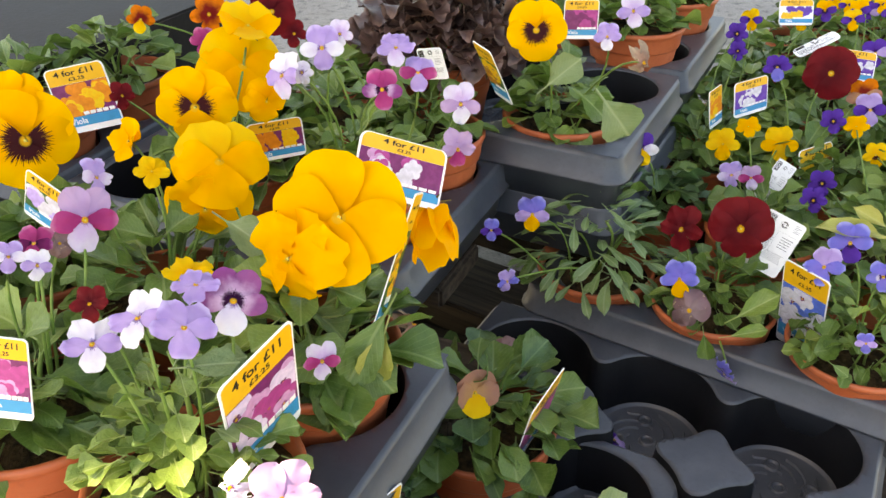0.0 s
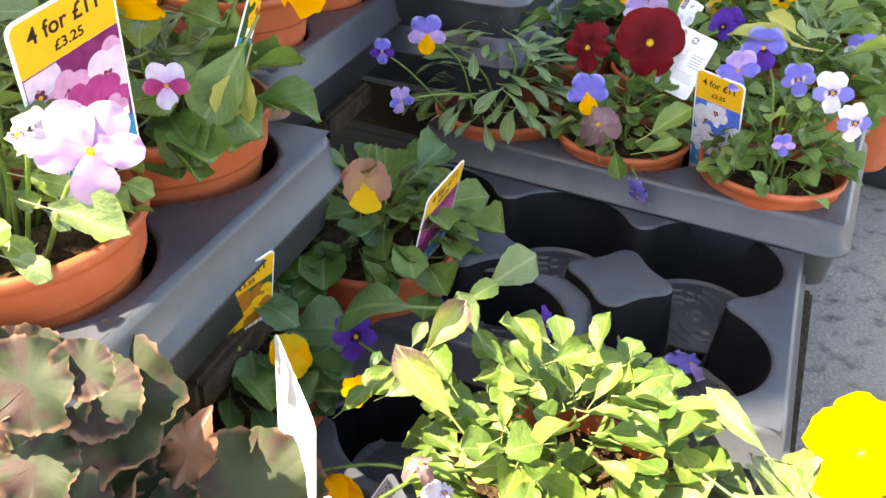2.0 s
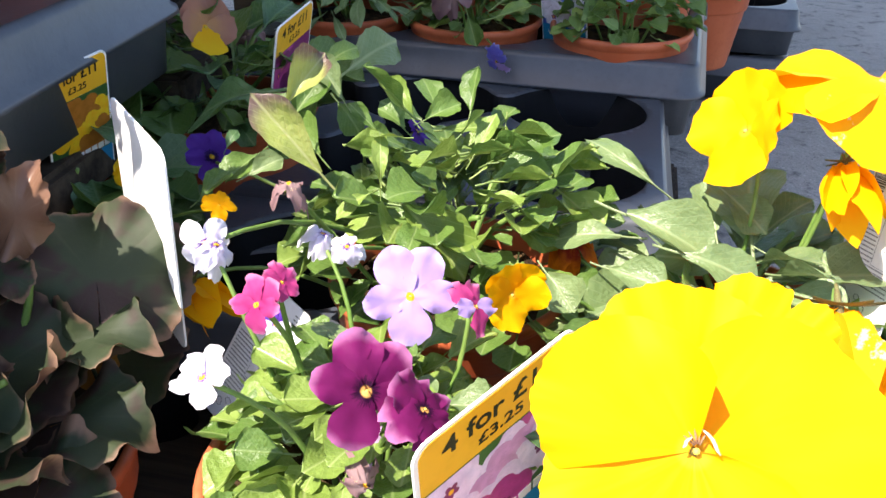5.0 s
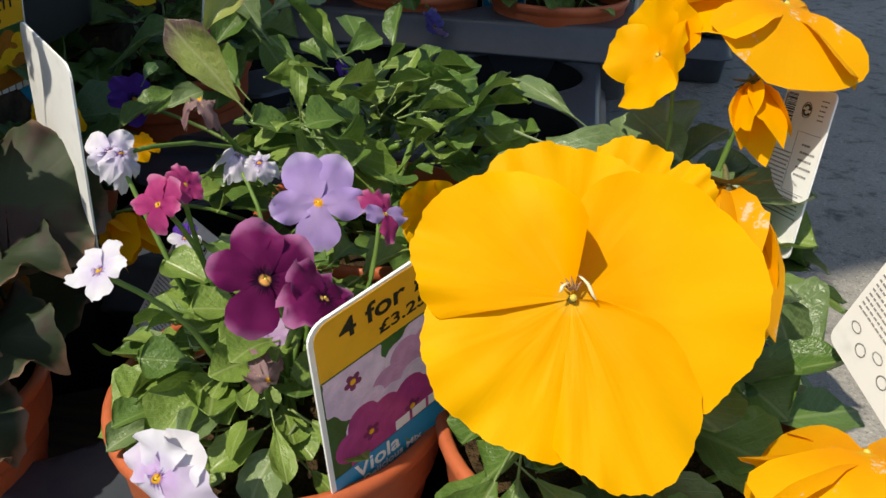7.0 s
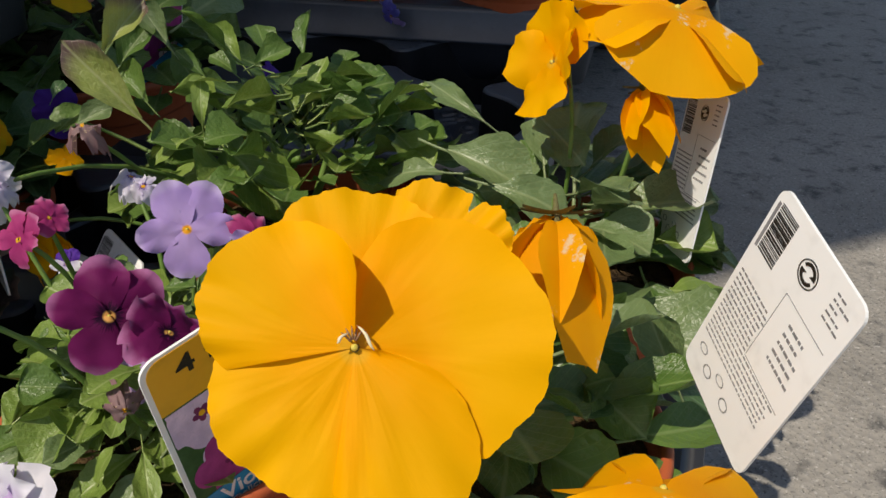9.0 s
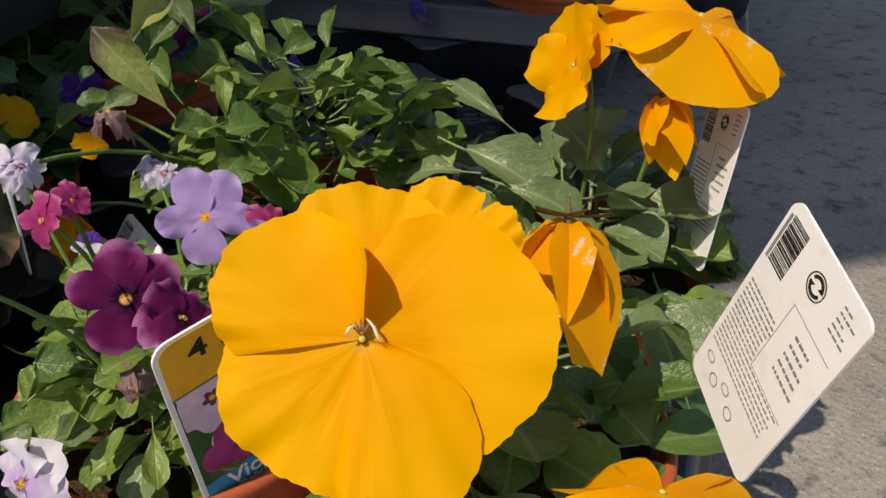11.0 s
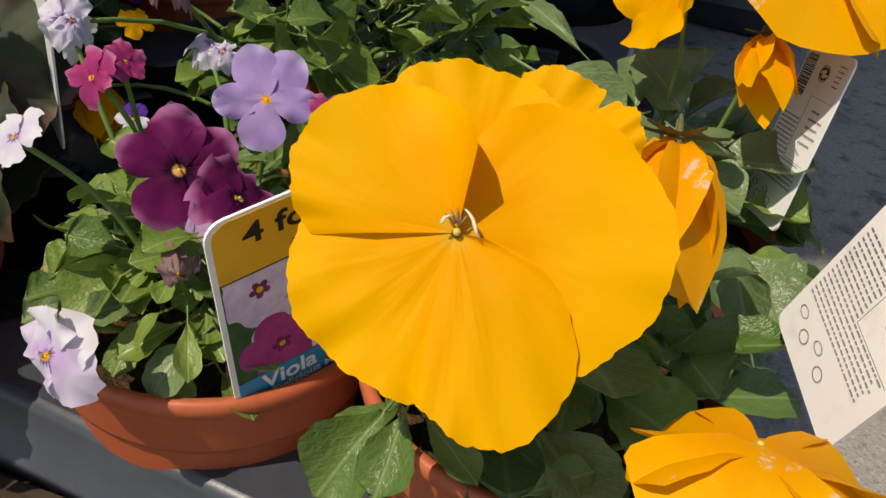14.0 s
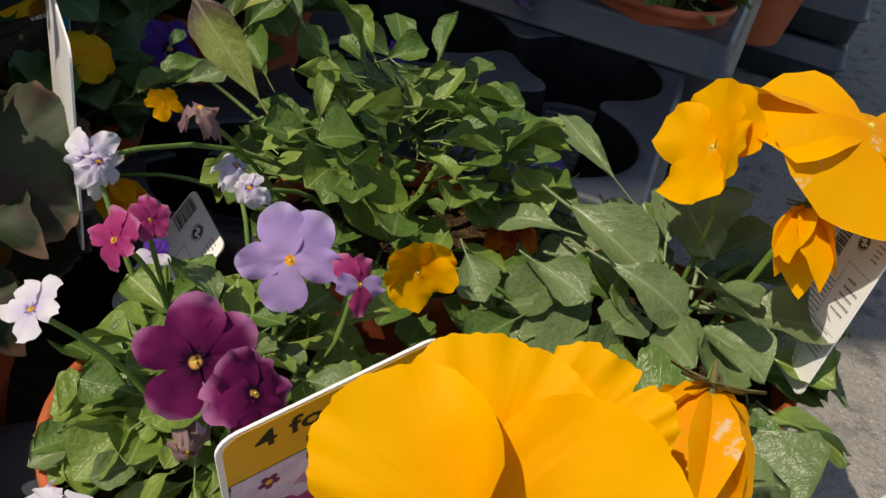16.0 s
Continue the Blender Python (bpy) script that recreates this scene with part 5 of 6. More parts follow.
plant('potted_viola', 'lilac, white and plum violas in a terracotta pot', (-0.128, 0.303, 0.224),
      flowers=[(-0.113, 0.29, 0.422, 33, 12, 11, 0.0296, 'viola lilac lilac lilac 2'),
               (-0.135, 0.297, 0.422, 36, -13, -16, 0.0288, 'viola white lilac white 1'),
               (-0.098, 0.317, 0.417, 43, 21, 5, 0.033, 'viola plum_white plum_white white 1'),
               (-0.155, 0.29, 0.413, 42, 3, 8, 0.0262, 'viola white lilac white 2'),
               (-0.17, 0.326, 0.409, 45, 1, 3, 0.019, 'viola crimson crimson crimson 1'),
               (-0.067, 0.238, 0.372, 62, 14, 22, 0.0344, 'viola pinkish pinkish pinkish 1'),
               (-0.088, 0.241, 0.377, 71, -9, -18, 0.019, 'wilt white pinkish white 1'),
               (-0.114, 0.317, 0.426, 16, 3, 6, 0.0235, 'viola lilac lilac lilac 3')],
      blades=[(-0.082, 0.233, 0.355, -14, 28, -109, 0.0283, 0.546, 'leaf_grey'),
              (-0.105, 0.288, 0.399, 25, -15, 47, 0.0149, 0.936, 'leaf'),
              (-0.115, 0.289, 0.401, 0, 31, -81, 0.0243, 0.936, 'leaf_grey')], n=150, seed=32, spread=0.062, tall=0.075, mats=('leaf_light', 'leaf', 'leaf_grey'), size=(0.01, 0.021))
tag(-0.088, 0.306, 0.363, 103.2, -11.7, 56.0, 0.0493, 0.0892, picture=('pale', 'magenta', 'plum_white'), ground='plum', seed=15)
plant('potted_pansy', 'golden pansies in a terracotta pot', (-0.18, 0.454, 0.235),
      flowers=[(-0.164, 0.518, 0.431, 77, 3, 0, 0.0562, 'pansy yellow yellow_eye yellow 4'),
               (-0.139, 0.556, 0.445, 51, 9, 16, 0.0665, 'pansy lemon yellow yellow 5'),
               (-0.201, 0.49, 0.419, 58, -14, -37, 0.0326, 'cupped yellow yellow yellow 11'),
               (-0.182, 0.467, 0.409, 44, 10, 17, 0.0229, 'viola lemon lemon lemon 3'),
               (-0.137, 0.578, 0.466, 25, 10, 21, 0.0476, 'cupped lemon yellow lemon 12'),
               (-0.206, 0.442, 0.418, 78, 25, 59, 0.0235, 'viola lilac pale lilac 6'),
               (-0.12, 0.532, 0.43, 92, 13, 29, 0.0345, 'pansy yellow yellow yellow 6')], n=63, seed=33, spread=0.07, tall=0.055, group='potted pansies')
plant('potted_viola', 'mauve violas in a terracotta pot', (-0.227, 0.351, 0.235),
      flowers=[(-0.196, 0.395, 0.416, 74, 17, 29, 0.0371, 'viola pinkish magenta pale 4'),
               (-0.219, 0.38, 0.41, 48, 3, 5, 0.0212, 'viola magenta plum magenta 5'),
               (-0.224, 0.362, 0.413, 61, 14, 24, 0.0175, 'viola lilac white lilac 7'),
               (-0.206, 0.354, 0.413, 76, 23, 41, 0.0172, 'viola white lilac white 6'),
               (-0.208, 0.385, 0.407, 61, 13, 21, 0.0184, 'wilt mauve_dry mauve_dry mauve_dry 5')], n=72, seed=34, spread=0.06, tall=0.05)
tag(-0.207, 0.301, 0.384, 81.1, 6.8, -2.3, 0.0252, 0.0451, picture=('magenta', 'plum_white'), ground='plum', seed=16)
tag(-0.24, 0.44, 0.401, 90.7, 23.4, -25.6, 0.0302, 0.0364, picture=('lilac', 'white'), ground='green', seed=17)
plant('potted_pansy', 'golden pansies with dark hearts in a terracotta pot', (-0.283, 0.501, 0.235),
      flowers=[(-0.27, 0.494, 0.418, 72, 15, 22, 0.0694, 'pansy yellow yellow_eye yellow_eye 7'),
               (-0.281, 0.51, 0.438, 56, 3, -4, 0.0441, 'pansy yellow yellow yellow 8')], n=110, seed=35, group='potted pansies')
plant('potted_viola', 'green violas in a terracotta pot', (-0.329, 0.398, 0.235), n=110, seed=36)

# rear violas of the upper staging
plant('potted_viola', 'pale violas in a terracotta pot', (-0.065, 0.615, 0.235),
      flowers=[(-0.08, 0.537, 0.465, 72, 4, 7, 0.0299, 'viola lilac white lilac 8'),
               (-0.039, 0.506, 0.448, 69, 4, 8, 0.0271, 'viola magenta plum_white magenta 6'),
               (0.012, 0.536, 0.426, 78, 3, 8, 0.029, 'viola pale pinkish white 7'),
               (-0.032, 0.552, 0.46, 42, 2, 3, 0.0269, 'viola lilac lilac pale 9'),
               (0.01, 0.519, 0.4, 86, 8, 17, 0.027, 'viola pinkish pinkish magenta 8'),
               (-0.017, 0.545, 0.445, 50, 1, 1, 0.0269, 'viola lilac magenta lilac 10'),
               (-0.102, 0.507, 0.457, 71, -8, -28, 0.0305, 'viola white lilac pale 9'),
               (-0.069, 0.548, 0.471, 73, 4, 6, 0.0189, 'viola pale pale white 10'),
               (-0.092, 0.521, 0.454, 70, 5, 8, 0.0184, 'wilt white pale white 11')], n=81, seed=41, spread=0.06, tall=0.055, mats=('leaf_light', 'leaf', 'leaf'), size=(0.016, 0.03))
tag(-0.0259, 0.4547, 0.4161, 57.0, 22.0, 14.0, 0.0577, 0.0375, picture=('plum_white', 'magenta', 'white'), ground='plum', seed=18)
tag(-0.123, 0.565, 0.386, 87.6, -2.8, 18.4, 0.0412, 0.0300, picture=('yellow', 'orange'), ground='plum', seed=19)
tag(-0.008, 0.625, 0.423, 78.8, 10.8, 154.7, 0.0214, 0.0267, seed=20, back=True)
tag(-0.31, 0.68, 0.373, 85.0, -10.1, 6.8, 0.0512, 0.0578, picture=('orange', 'yellow'), ground='plum', seed=21)
plant('potted_viola', 'orange and maroon violas in a terracotta pot', (-0.168, 0.662, 0.235),
      flowers=[(-0.24, 0.589, 0.411, 74, 17, 38, 0.0211, 'viola crimson crimson crimson 3'),
               (-0.19, 0.675, 0.447, 74, 8, 13, 0.0321, 'viola orange_dark orange_dark orange_dark 1'),
               (-0.182, 0.621, 0.442, 72, 8, 14, 0.0215, 'viola magenta magenta magenta 7'),
               (-0.139, 0.676, 0.449, 74, 6, 10, 0.0413, 'pansy crimson crimson crimson 4')], n=87, seed=42, spread=0.08, tall=0.06)
plant('potted_viola', 'dark maroon pansies in a terracotta pot', (-0.018, 0.718, 0.235),
      flowers=[(-0.123, 0.678, 0.43, 73, 5, 9, 0.0233, 'viola crimson crimson crimson 5')], n=58, seed=43)
plant('potted_heuchera', 'brown-leaved heuchera in a terracotta pot', (0.0, 0.86, 0.26), n=130, seed=44, mats=('heuchera', 'heuchera'), spread=0.11, tall=0.095, size=(0.026, 0.046))
plant('potted_viola', 'orange and maroon violas in a terracotta pot', (-0.121, 0.765, 0.235),
      flowers=[(-0.257, 0.704, 0.434, 74, 10, 17, 0.024, 'viola orange_dark orange_dark lemon 2')], n=87, seed=45, spread=0.08, tall=0.06)
plant('potted_viola', 'leafy green violas in a terracotta pot', (-0.402, 0.768, 0.235), n=87, seed=46, spread=0.08, tall=0.06)
plant('potted_viola', 'leafy green violas in a terracotta pot', (-0.355, 0.871, 0.235), n=58, seed=47, spread=0.08, tall=0.06)

# stacked tray at the end
plant('potted_pansy', 'yellow pansy with a dark blotched face in a terracotta pot', (0.117, 0.776, 0.228),
      flowers=[(0.077, 0.677, 0.433, 68, -5, -10, 0.0535, 'pansy yellow yellow_eye yellow_eye 1'),
               (0.137, 0.683, 0.426, 73, -6, -9, 0.0236, 'viola lilac lilac white 11'),
               (0.148, 0.595, 0.435, 90, 0, 7, 0.025, 'wilt dry dry dry 6')],
      blades=[(0.088, 0.664, 0.391, 64, 40, -40, 0.0361, 0.936, 'leaf_grey'),
              (0.132, 0.641, 0.386, -62, 35, -164, 0.0388, 1.248, 'leaf_grey'),
              (0.116, 0.658, 0.384, -37, 34, -142, 0.0304, 1.092, 'leaf')], n=66, seed=51, spread=0.058, tall=0.05, group='potted pansies')
tag(0.043, 0.682, 0.394, 122.3, 9.9, -52.1, 0.0232, 0.0703, picture=('yellow', 'yellow_eye'), ground='green', seed=22)
tag(0.123, 0.738, 0.424, 83.3, -0.0, 0.0, 0.0310, 0.0342, picture=('plum', 'magenta'), ground='plum', seed=23)
plant('potted_viola', 'violas in a terracotta pot', (0.225, 0.967, 0.262),
      flowers=[(0.178, 0.778, 0.42, 74, -7, -11, 0.0317, 'viola pale lilac pale 12')], n=72, seed=52)
plant('potted_viola', 'violas in a terracotta pot', (0.297, 1.088, 0.262), n=72, seed=53)
plant('potted_viola', 'violas in a terracotta pot', (0.145, 1.039, 0.262), n=58, seed=54)

# violas beside the empty tray
plant('potted_viola', 'blue and white violas in a terracotta pot', (0.352, 0.558, 0.107),
      flowers=[(0.334, 0.582, 0.286, 64, -12, -25, 0.0349, 'viola blue_flower blue_flower purple 1'),
               (0.308, 0.563, 0.275, 68, -17, -43, 0.0321, 'viola lilac blue_flower blue_flower 2'),
               (0.364, 0.525, 0.272, 69, -7, -9, 0.0309, 'viola white blue_eye white 1'),
               (0.378, 0.509, 0.255, 76, -3, -1, 0.0287, 'viola white blue_eye white 2'),
               (0.354, 0.556, 0.27, 73, -13, -27, 0.0258, 'viola blue_flower blue_eye blue_flower 3'),
               (0.33, 0.512, 0.237, 68, -13, -26, 0.0166, 'viola blue_flower lilac blue_flower 4')],
      blades=[(0.307, 0.508, 0.219, -39, 44, -150, 0.0156, 0.936, 'leaf')], n=130, seed=61, spread=0.06, tall=0.065, size=(0.012, 0.024))
tag(0.308, 0.578, 0.219, 105.6, 2.7, -54.5, 0.0431, 0.1028, picture=('white', 'blue'), ground='blue', seed=31)
tag(0.29, 0.625, 0.259, 112.2, -17.9, 151.9, 0.0357, 0.0528, seed=32, back=True)
plant('potted_viola', 'violas with crimson and blue blooms in a terracotta pot', (0.25, 0.629, 0.105),
      flowers=[(0.2, 0.584, 0.249, 70, -6, -15, 0.033, 'viola blue_flower blue_flower yellow 5'),
               (0.205, 0.561, 0.233, 58, -7, -16, 0.039, 'wilt mauve_dry faded mauve_dry 7'),
               (0.257, 0.619, 0.278, 74, -9, -19, 0.059, 'pansy crimson crimson crimson 6'),
               (0.21, 0.631, 0.27, 76, -12, -35, 0.0414, 'viola crimson crimson crimson 7'),
               (0.237, 0.539, 0.184, 124, -27, -78, 0.0264, 'viola blue_flower blue_flower lilac 6')],
      blades=[(0.25, 0.568, 0.222, 43, 31, -64, 0.0394, 0.702, 'leaf_light'),
              (0.24, 0.55, 0.215, 19, 37, -82, 0.0311, 0.546, 'leaf_light'),
              (0.217, 0.55, 0.216, -65, 16, 169, 0.024, 0.702, 'leaf')], n=110, seed=62, spread=0.058, tall=0.055, size=(0.014, 0.026), mats=('leaf', 'leaf_light'))
plant('potted_viola', 'blue viola with narrow leaves in a terracotta pot', (0.151, 0.689, 0.105),
      flowers=[(0.08, 0.649, 0.275, 74, -1, -6, 0.032, 'viola blue_flower lilac yellow 7'),
               (0.043, 0.638, 0.265, 72, 1, -3, 0.0203, 'viola blue_flower purple blue_flower 8'),
               (0.055, 0.591, 0.242, 92, 10, 24, 0.0217, 'viola lilac blue_flower lilac 13')], n=145, seed=63, spread=0.085, tall=0.085, mats=('leaf_narrow', 'leaf_narrow', 'leaf_narrow', 'leaf'), size=(0.02, 0.036))

# farther violas
plant('potted_viola', 'yellow and lilac violas in a terracotta pot', (0.318, 0.709, 0.132),
      flowers=[(0.296, 0.806, 0.271, 56, -10, -16, 0.0359, 'viola lemon lemon yellow 5'),
               (0.36, 0.815, 0.267, 57, -11, -19, 0.0393, 'viola lemon yellow lemon 6'),
               (0.328, 0.828, 0.281, 37, -11, -17, 0.0273, 'viola yellow yellow yellow 7'),
               (0.287, 0.742, 0.267, 64, -10, -16, 0.0281, 'viola lilac pale lilac 14'),
               (0.303, 0.732, 0.269, 64, -11, -17, 0.025, 'viola pinkish magenta pale 9')], n=66, seed=71)
tag(0.401, 0.801, 0.238, 72.0, -0.0, 30.4, 0.0533, 0.0620, picture=('yellow', 'yellow_eye'), ground='band', seed=33)
tag(0.337, 0.754, 0.253, 125.0, -23.5, 150.6, 0.0200, 0.0464, seed=34, back=True)
tag(0.341, 0.872, 0.298, 80.0, -2.3, 28.6, 0.0502, 0.0391, picture=('purple', 'white'), ground='purple', seed=35)
tag(0.298, 0.855, 0.293, 80.1, -1.8, 50.2, 0.0313, 0.0424, picture=('yellow', 'orange'), ground='band', seed=36)
tag(0.488, 0.955, 0.304, 65.3, 6.8, -4.6, 0.0505, 0.0360, picture=('purple', 'white'), ground='purple', seed=37)
tag(0.431, 0.94, 0.335, 163.0, 18.0, -159.9, 0.0582, 0.0147, seed=38, back=True)
tag(0.453, 1.067, 0.335, 65.9, -0.0, 0.0, 0.0440, 0.0318, picture=('purple', 'yellow'), ground='card', seed=39)
plant('potted_viola', 'purple and yellow violas in a terracotta pot', (0.413, 0.648, 0.132),
      flowers=[(0.38, 0.743, 0.257, 64, -13, -21, 0.0283, 'viola purple purple purple 5'),
               (0.451, 0.788, 0.267, 67, -14, -24, 0.0265, 'viola lemon lemon yellow_eye 8'),
               (0.447, 0.834, 0.279, 48, -14, -23, 0.0275, 'viola yellow yellow yellow 9'),
               (0.346, 0.684, 0.27, 75, -11, -22, 0.0251, 'viola purple purple purple 6')],
      blades=[(0.371, 0.596, 0.283, 21, -43, 80, 0.0645, 0.39, 'leaf_yellow'),
              (0.372, 0.604, 0.289, 44, -45, 48, 0.0347, 0.468, 'leaf_yellow')], n=87, seed=72, spread=0.07, tall=0.07)
plant('potted_viola', 'crimson and purple violas in a terracotta pot', (0.393, 0.824, 0.132),
      flowers=[(0.435, 0.896, 0.316, 71, -13, -22, 0.0633, 'pansy crimson crimson crimson 8'),
               (0.471, 0.881, 0.296, 70, -14, -23, 0.0379, 'viola orange_dark faded orange_dark 3'),
               (0.424, 0.841, 0.282, 68, -13, -22, 0.0276, 'viola purple purple purple 7'),
               (0.471, 0.86, 0.287, 67, -10, -14, 0.0374, 'viola lilac purple lilac 15'),
               (0.379, 0.91, 0.318, 51, -11, -19, 0.032, 'viola purple purple blue_flower 8')], n=87, seed=73, spread=0.07)
plant('potted_viola', 'dark-leaved viola in a terracotta pot', (0.224, 0.771, 0.132),
      flowers=[(0.193, 0.738, 0.297, 65, -7, -11, 0.033, 'viola purple white lemon 9')], n=72, seed=74, mats=('leaf_dark', 'leaf'))
plant('potted_viola', 'violas in a terracotta pot', (0.298, 0.886, 0.132),
      flowers=[(0.352, 0.982, 0.334, 73, -10, -17, 0.027, 'viola purple purple purple 10'),
               (0.348, 0.958, 0.321, 72, -10, -17, 0.0233, 'viola purple purple purple 9')], n=101, seed=75, spread=0.08)
plant('potted_viola', 'violas in a terracotta pot', (0.488, 0.763, 0.132),
      flowers=[(0.521, 0.976, 0.312, 73, -14, -24, 0.034, 'viola purple lilac purple 4')], n=87, seed=76, spread=0.07)
plant('potted_viola', 'violas in a terracotta pot', (0.36, 0.981, 0.132),
      flowers=[(0.399, 1.072, 0.324, 64, -11, -17, 0.0293, 'viola lemon purple yellow 3')], n=87, seed=80, spread=0.08)
plant('potted_viola', 'violas in a terracotta pot', (0.455, 0.919, 0.132),
      flowers=[(0.465, 1.072, 0.324, 64, -12, -20, 0.0293, 'viola lemon purple yellow 4')], n=87, seed=81, spread=0.08)
plant('potted_viola', 'violas in a terracotta pot', (0.549, 0.858, 0.132),
      flowers=[(0.531, 1.072, 0.324, 65, -14, -23, 0.0293, 'viola lemon purple yellow 5')], n=87, seed=82, spread=0.08)
plant('potted_viola', 'violas in a terracotta pot', (0.435, 1.096, 0.132),
      flowers=[(0.523, 1.14, 0.316, 65, -13, -21, 0.0309, 'viola yellow purple purple 3')], n=87, seed=90, spread=0.08)
plant('potted_viola', 'violas in a terracotta pot', (0.529, 1.034, 0.132),
      flowers=[(0.57, 1.14, 0.316, 65, -14, -23, 0.0309, 'viola yellow purple purple 4')], n=87, seed=91, spread=0.08)
plant('potted_viola', 'violas in a terracotta pot', (0.624, 0.973, 0.132),
      flowers=[(0.616, 1.14, 0.316, 65, -15, -25, 0.0309, 'viola yellow purple purple 5')], n=87, seed=92, spread=0.08)
plant('potted_viola', 'blue violas in a terracotta pot', (0.585, 0.8, 0.08),
      flowers=[(0.482, 0.681, 0.249, 75, -15, -30, 0.0311, 'viola blue_eye white blue_flower 9')], n=58, seed=95, mats=('leaf_light', 'leaf'))
plant('potted_viola', 'violas in a terracotta pot', (0.496, 1.191, 0.132),
      flowers=[(0.589, 1.217, 0.302, 65, -13, -22, 0.0247, 'viola lemon purple yellow 3')], n=70, seed=100, spread=0.09)
plant('potted_viola', 'violas in a terracotta pot', (0.591, 1.129, 0.132),
      flowers=[(0.614, 1.217, 0.302, 65, -14, -23, 0.0247, 'viola lemon purple yellow 4')], n=70, seed=101, spread=0.09)
plant('potted_viola', 'violas in a terracotta pot', (0.686, 1.068, 0.132),
      flowers=[(0.638, 1.217, 0.302, 66, -14, -24, 0.0247, 'viola lemon purple yellow 5')], n=70, seed=102, spread=0.09)

# far rows
tray(0.702, 1.300, 0.185, -33, 'black plastic plant tray of potted violas far back')
plant('potted_viola', 'violas in a terracotta pot far back', (0.576, 1.314, 0.132),
      flowers=[(0.546, 1.314, 0.282, 65, 0, -33.0, 0.035, 'viola lemon purple yellow 3'),
               (0.606, 1.294, 0.292, 65, 0, 3.0, 0.035, 'viola lemon purple yellow 3'),
               (0.576, 1.344, 0.297, 65, 0, -15.0, 0.035, 'viola lemon purple yellow 3')], n=42, seed=130, spread=0.075, tall=0.055)
plant('potted_viola', 'violas in a terracotta pot far back', (0.671, 1.253, 0.132),
      flowers=[(0.641, 1.253, 0.282, 65, 0, -33.0, 0.035, 'viola purple lilac purple 4'),
               (0.701, 1.233, 0.292, 65, 0, 3.0, 0.035, 'viola purple lilac purple 4'),
               (0.671, 1.283, 0.297, 65, 0, -15.0, 0.035, 'viola purple lilac purple 4')], n=42, seed=131, spread=0.075, tall=0.055)
plant('potted_viola', 'violas in a terracotta pot far back', (0.766, 1.191, 0.132),
      flowers=[(0.736, 1.191, 0.282, 65, 0, -33.0, 0.035, 'viola crimson crimson crimson 3'),
               (0.796, 1.171, 0.292, 65, 0, 3.0, 0.035, 'viola crimson crimson crimson 3'),
               (0.766, 1.221, 0.297, 65, 0, -15.0, 0.035, 'viola crimson crimson crimson 3')], n=42, seed=132, spread=0.075, tall=0.055)
plant('potted_viola', 'violas in a terracotta pot far back', (0.638, 1.409, 0.132),
      flowers=[(0.608, 1.409, 0.282, 65, 0, -33.0, 0.035, 'viola yellow yellow yellow 2'),
               (0.668, 1.389, 0.292, 65, 0, 3.0, 0.035, 'viola yellow yellow yellow 2'),
               (0.638, 1.439, 0.297, 65, 0, -15.0, 0.035, 'viola yellow yellow yellow 2')], n=42, seed=133, spread=0.075, tall=0.055)
plant('potted_viola', 'violas in a terracotta pot far back', (0.733, 1.348, 0.132),
      flowers=[(0.703, 1.348, 0.282, 65, 0, -33.0, 0.035, 'viola lemon purple yellow 3'),
               (0.763, 1.328, 0.292, 65, 0, 3.0, 0.035, 'viola lemon purple yellow 3'),
               (0.733, 1.378, 0.297, 65, 0, -15.0, 0.035, 'viola lemon purple yellow 3')], n=42, seed=134, spread=0.075, tall=0.055)
plant('potted_viola', 'violas in a terracotta pot far back', (0.827, 1.286, 0.132),
      flowers=[(0.797, 1.286, 0.282, 65, 0, -33.0, 0.035, 'viola purple lilac purple 4'),
               (0.857, 1.266, 0.292, 65, 0, 3.0, 0.035, 'viola purple lilac purple 4'),
               (0.827, 1.316, 0.297, 65, 0, -15.0, 0.035, 'viola purple lilac purple 4')], n=42, seed=135, spread=0.075, tall=0.055)
tray(0.844, 1.519, 0.185, -33, 'black plastic plant tray of potted violas far back')
plant('potted_viola', 'violas in a terracotta pot far back', (0.718, 1.533, 0.132),
      flowers=[(0.688, 1.533, 0.282, 65, 0, -33.0, 0.035, 'viola purple lilac purple 4'),
               (0.748, 1.513, 0.292, 65, 0, 3.0, 0.035, 'viola purple lilac purple 4'),
               (0.718, 1.563, 0.297, 65, 0, -15.0, 0.035, 'viola purple lilac purple 4')], n=42, seed=140, spread=0.075, tall=0.055)
plant('potted_viola', 'violas in a terracotta pot far back', (0.813, 1.471, 0.132),
      flowers=[(0.783, 1.471, 0.282, 65, 0, -33.0, 0.035, 'viola crimson crimson crimson 3'),
               (0.843, 1.451, 0.292, 65, 0, 3.0, 0.035, 'viola crimson crimson crimson 3'),
               (0.813, 1.501, 0.297, 65, 0, -15.0, 0.035, 'viola crimson crimson crimson 3')], n=42, seed=141, spread=0.075, tall=0.055)
plant('potted_viola', 'violas in a terracotta pot far back', (0.908, 1.41, 0.132),
      flowers=[(0.878, 1.41, 0.282, 65, 0, -33.0, 0.035, 'viola yellow yellow yellow 2'),
               (0.938, 1.39, 0.292, 65, 0, 3.0, 0.035, 'viola yellow yellow yellow 2'),
               (0.908, 1.44, 0.297, 65, 0, -15.0, 0.035, 'viola yellow yellow yellow 2')], n=42, seed=142, spread=0.075, tall=0.055)
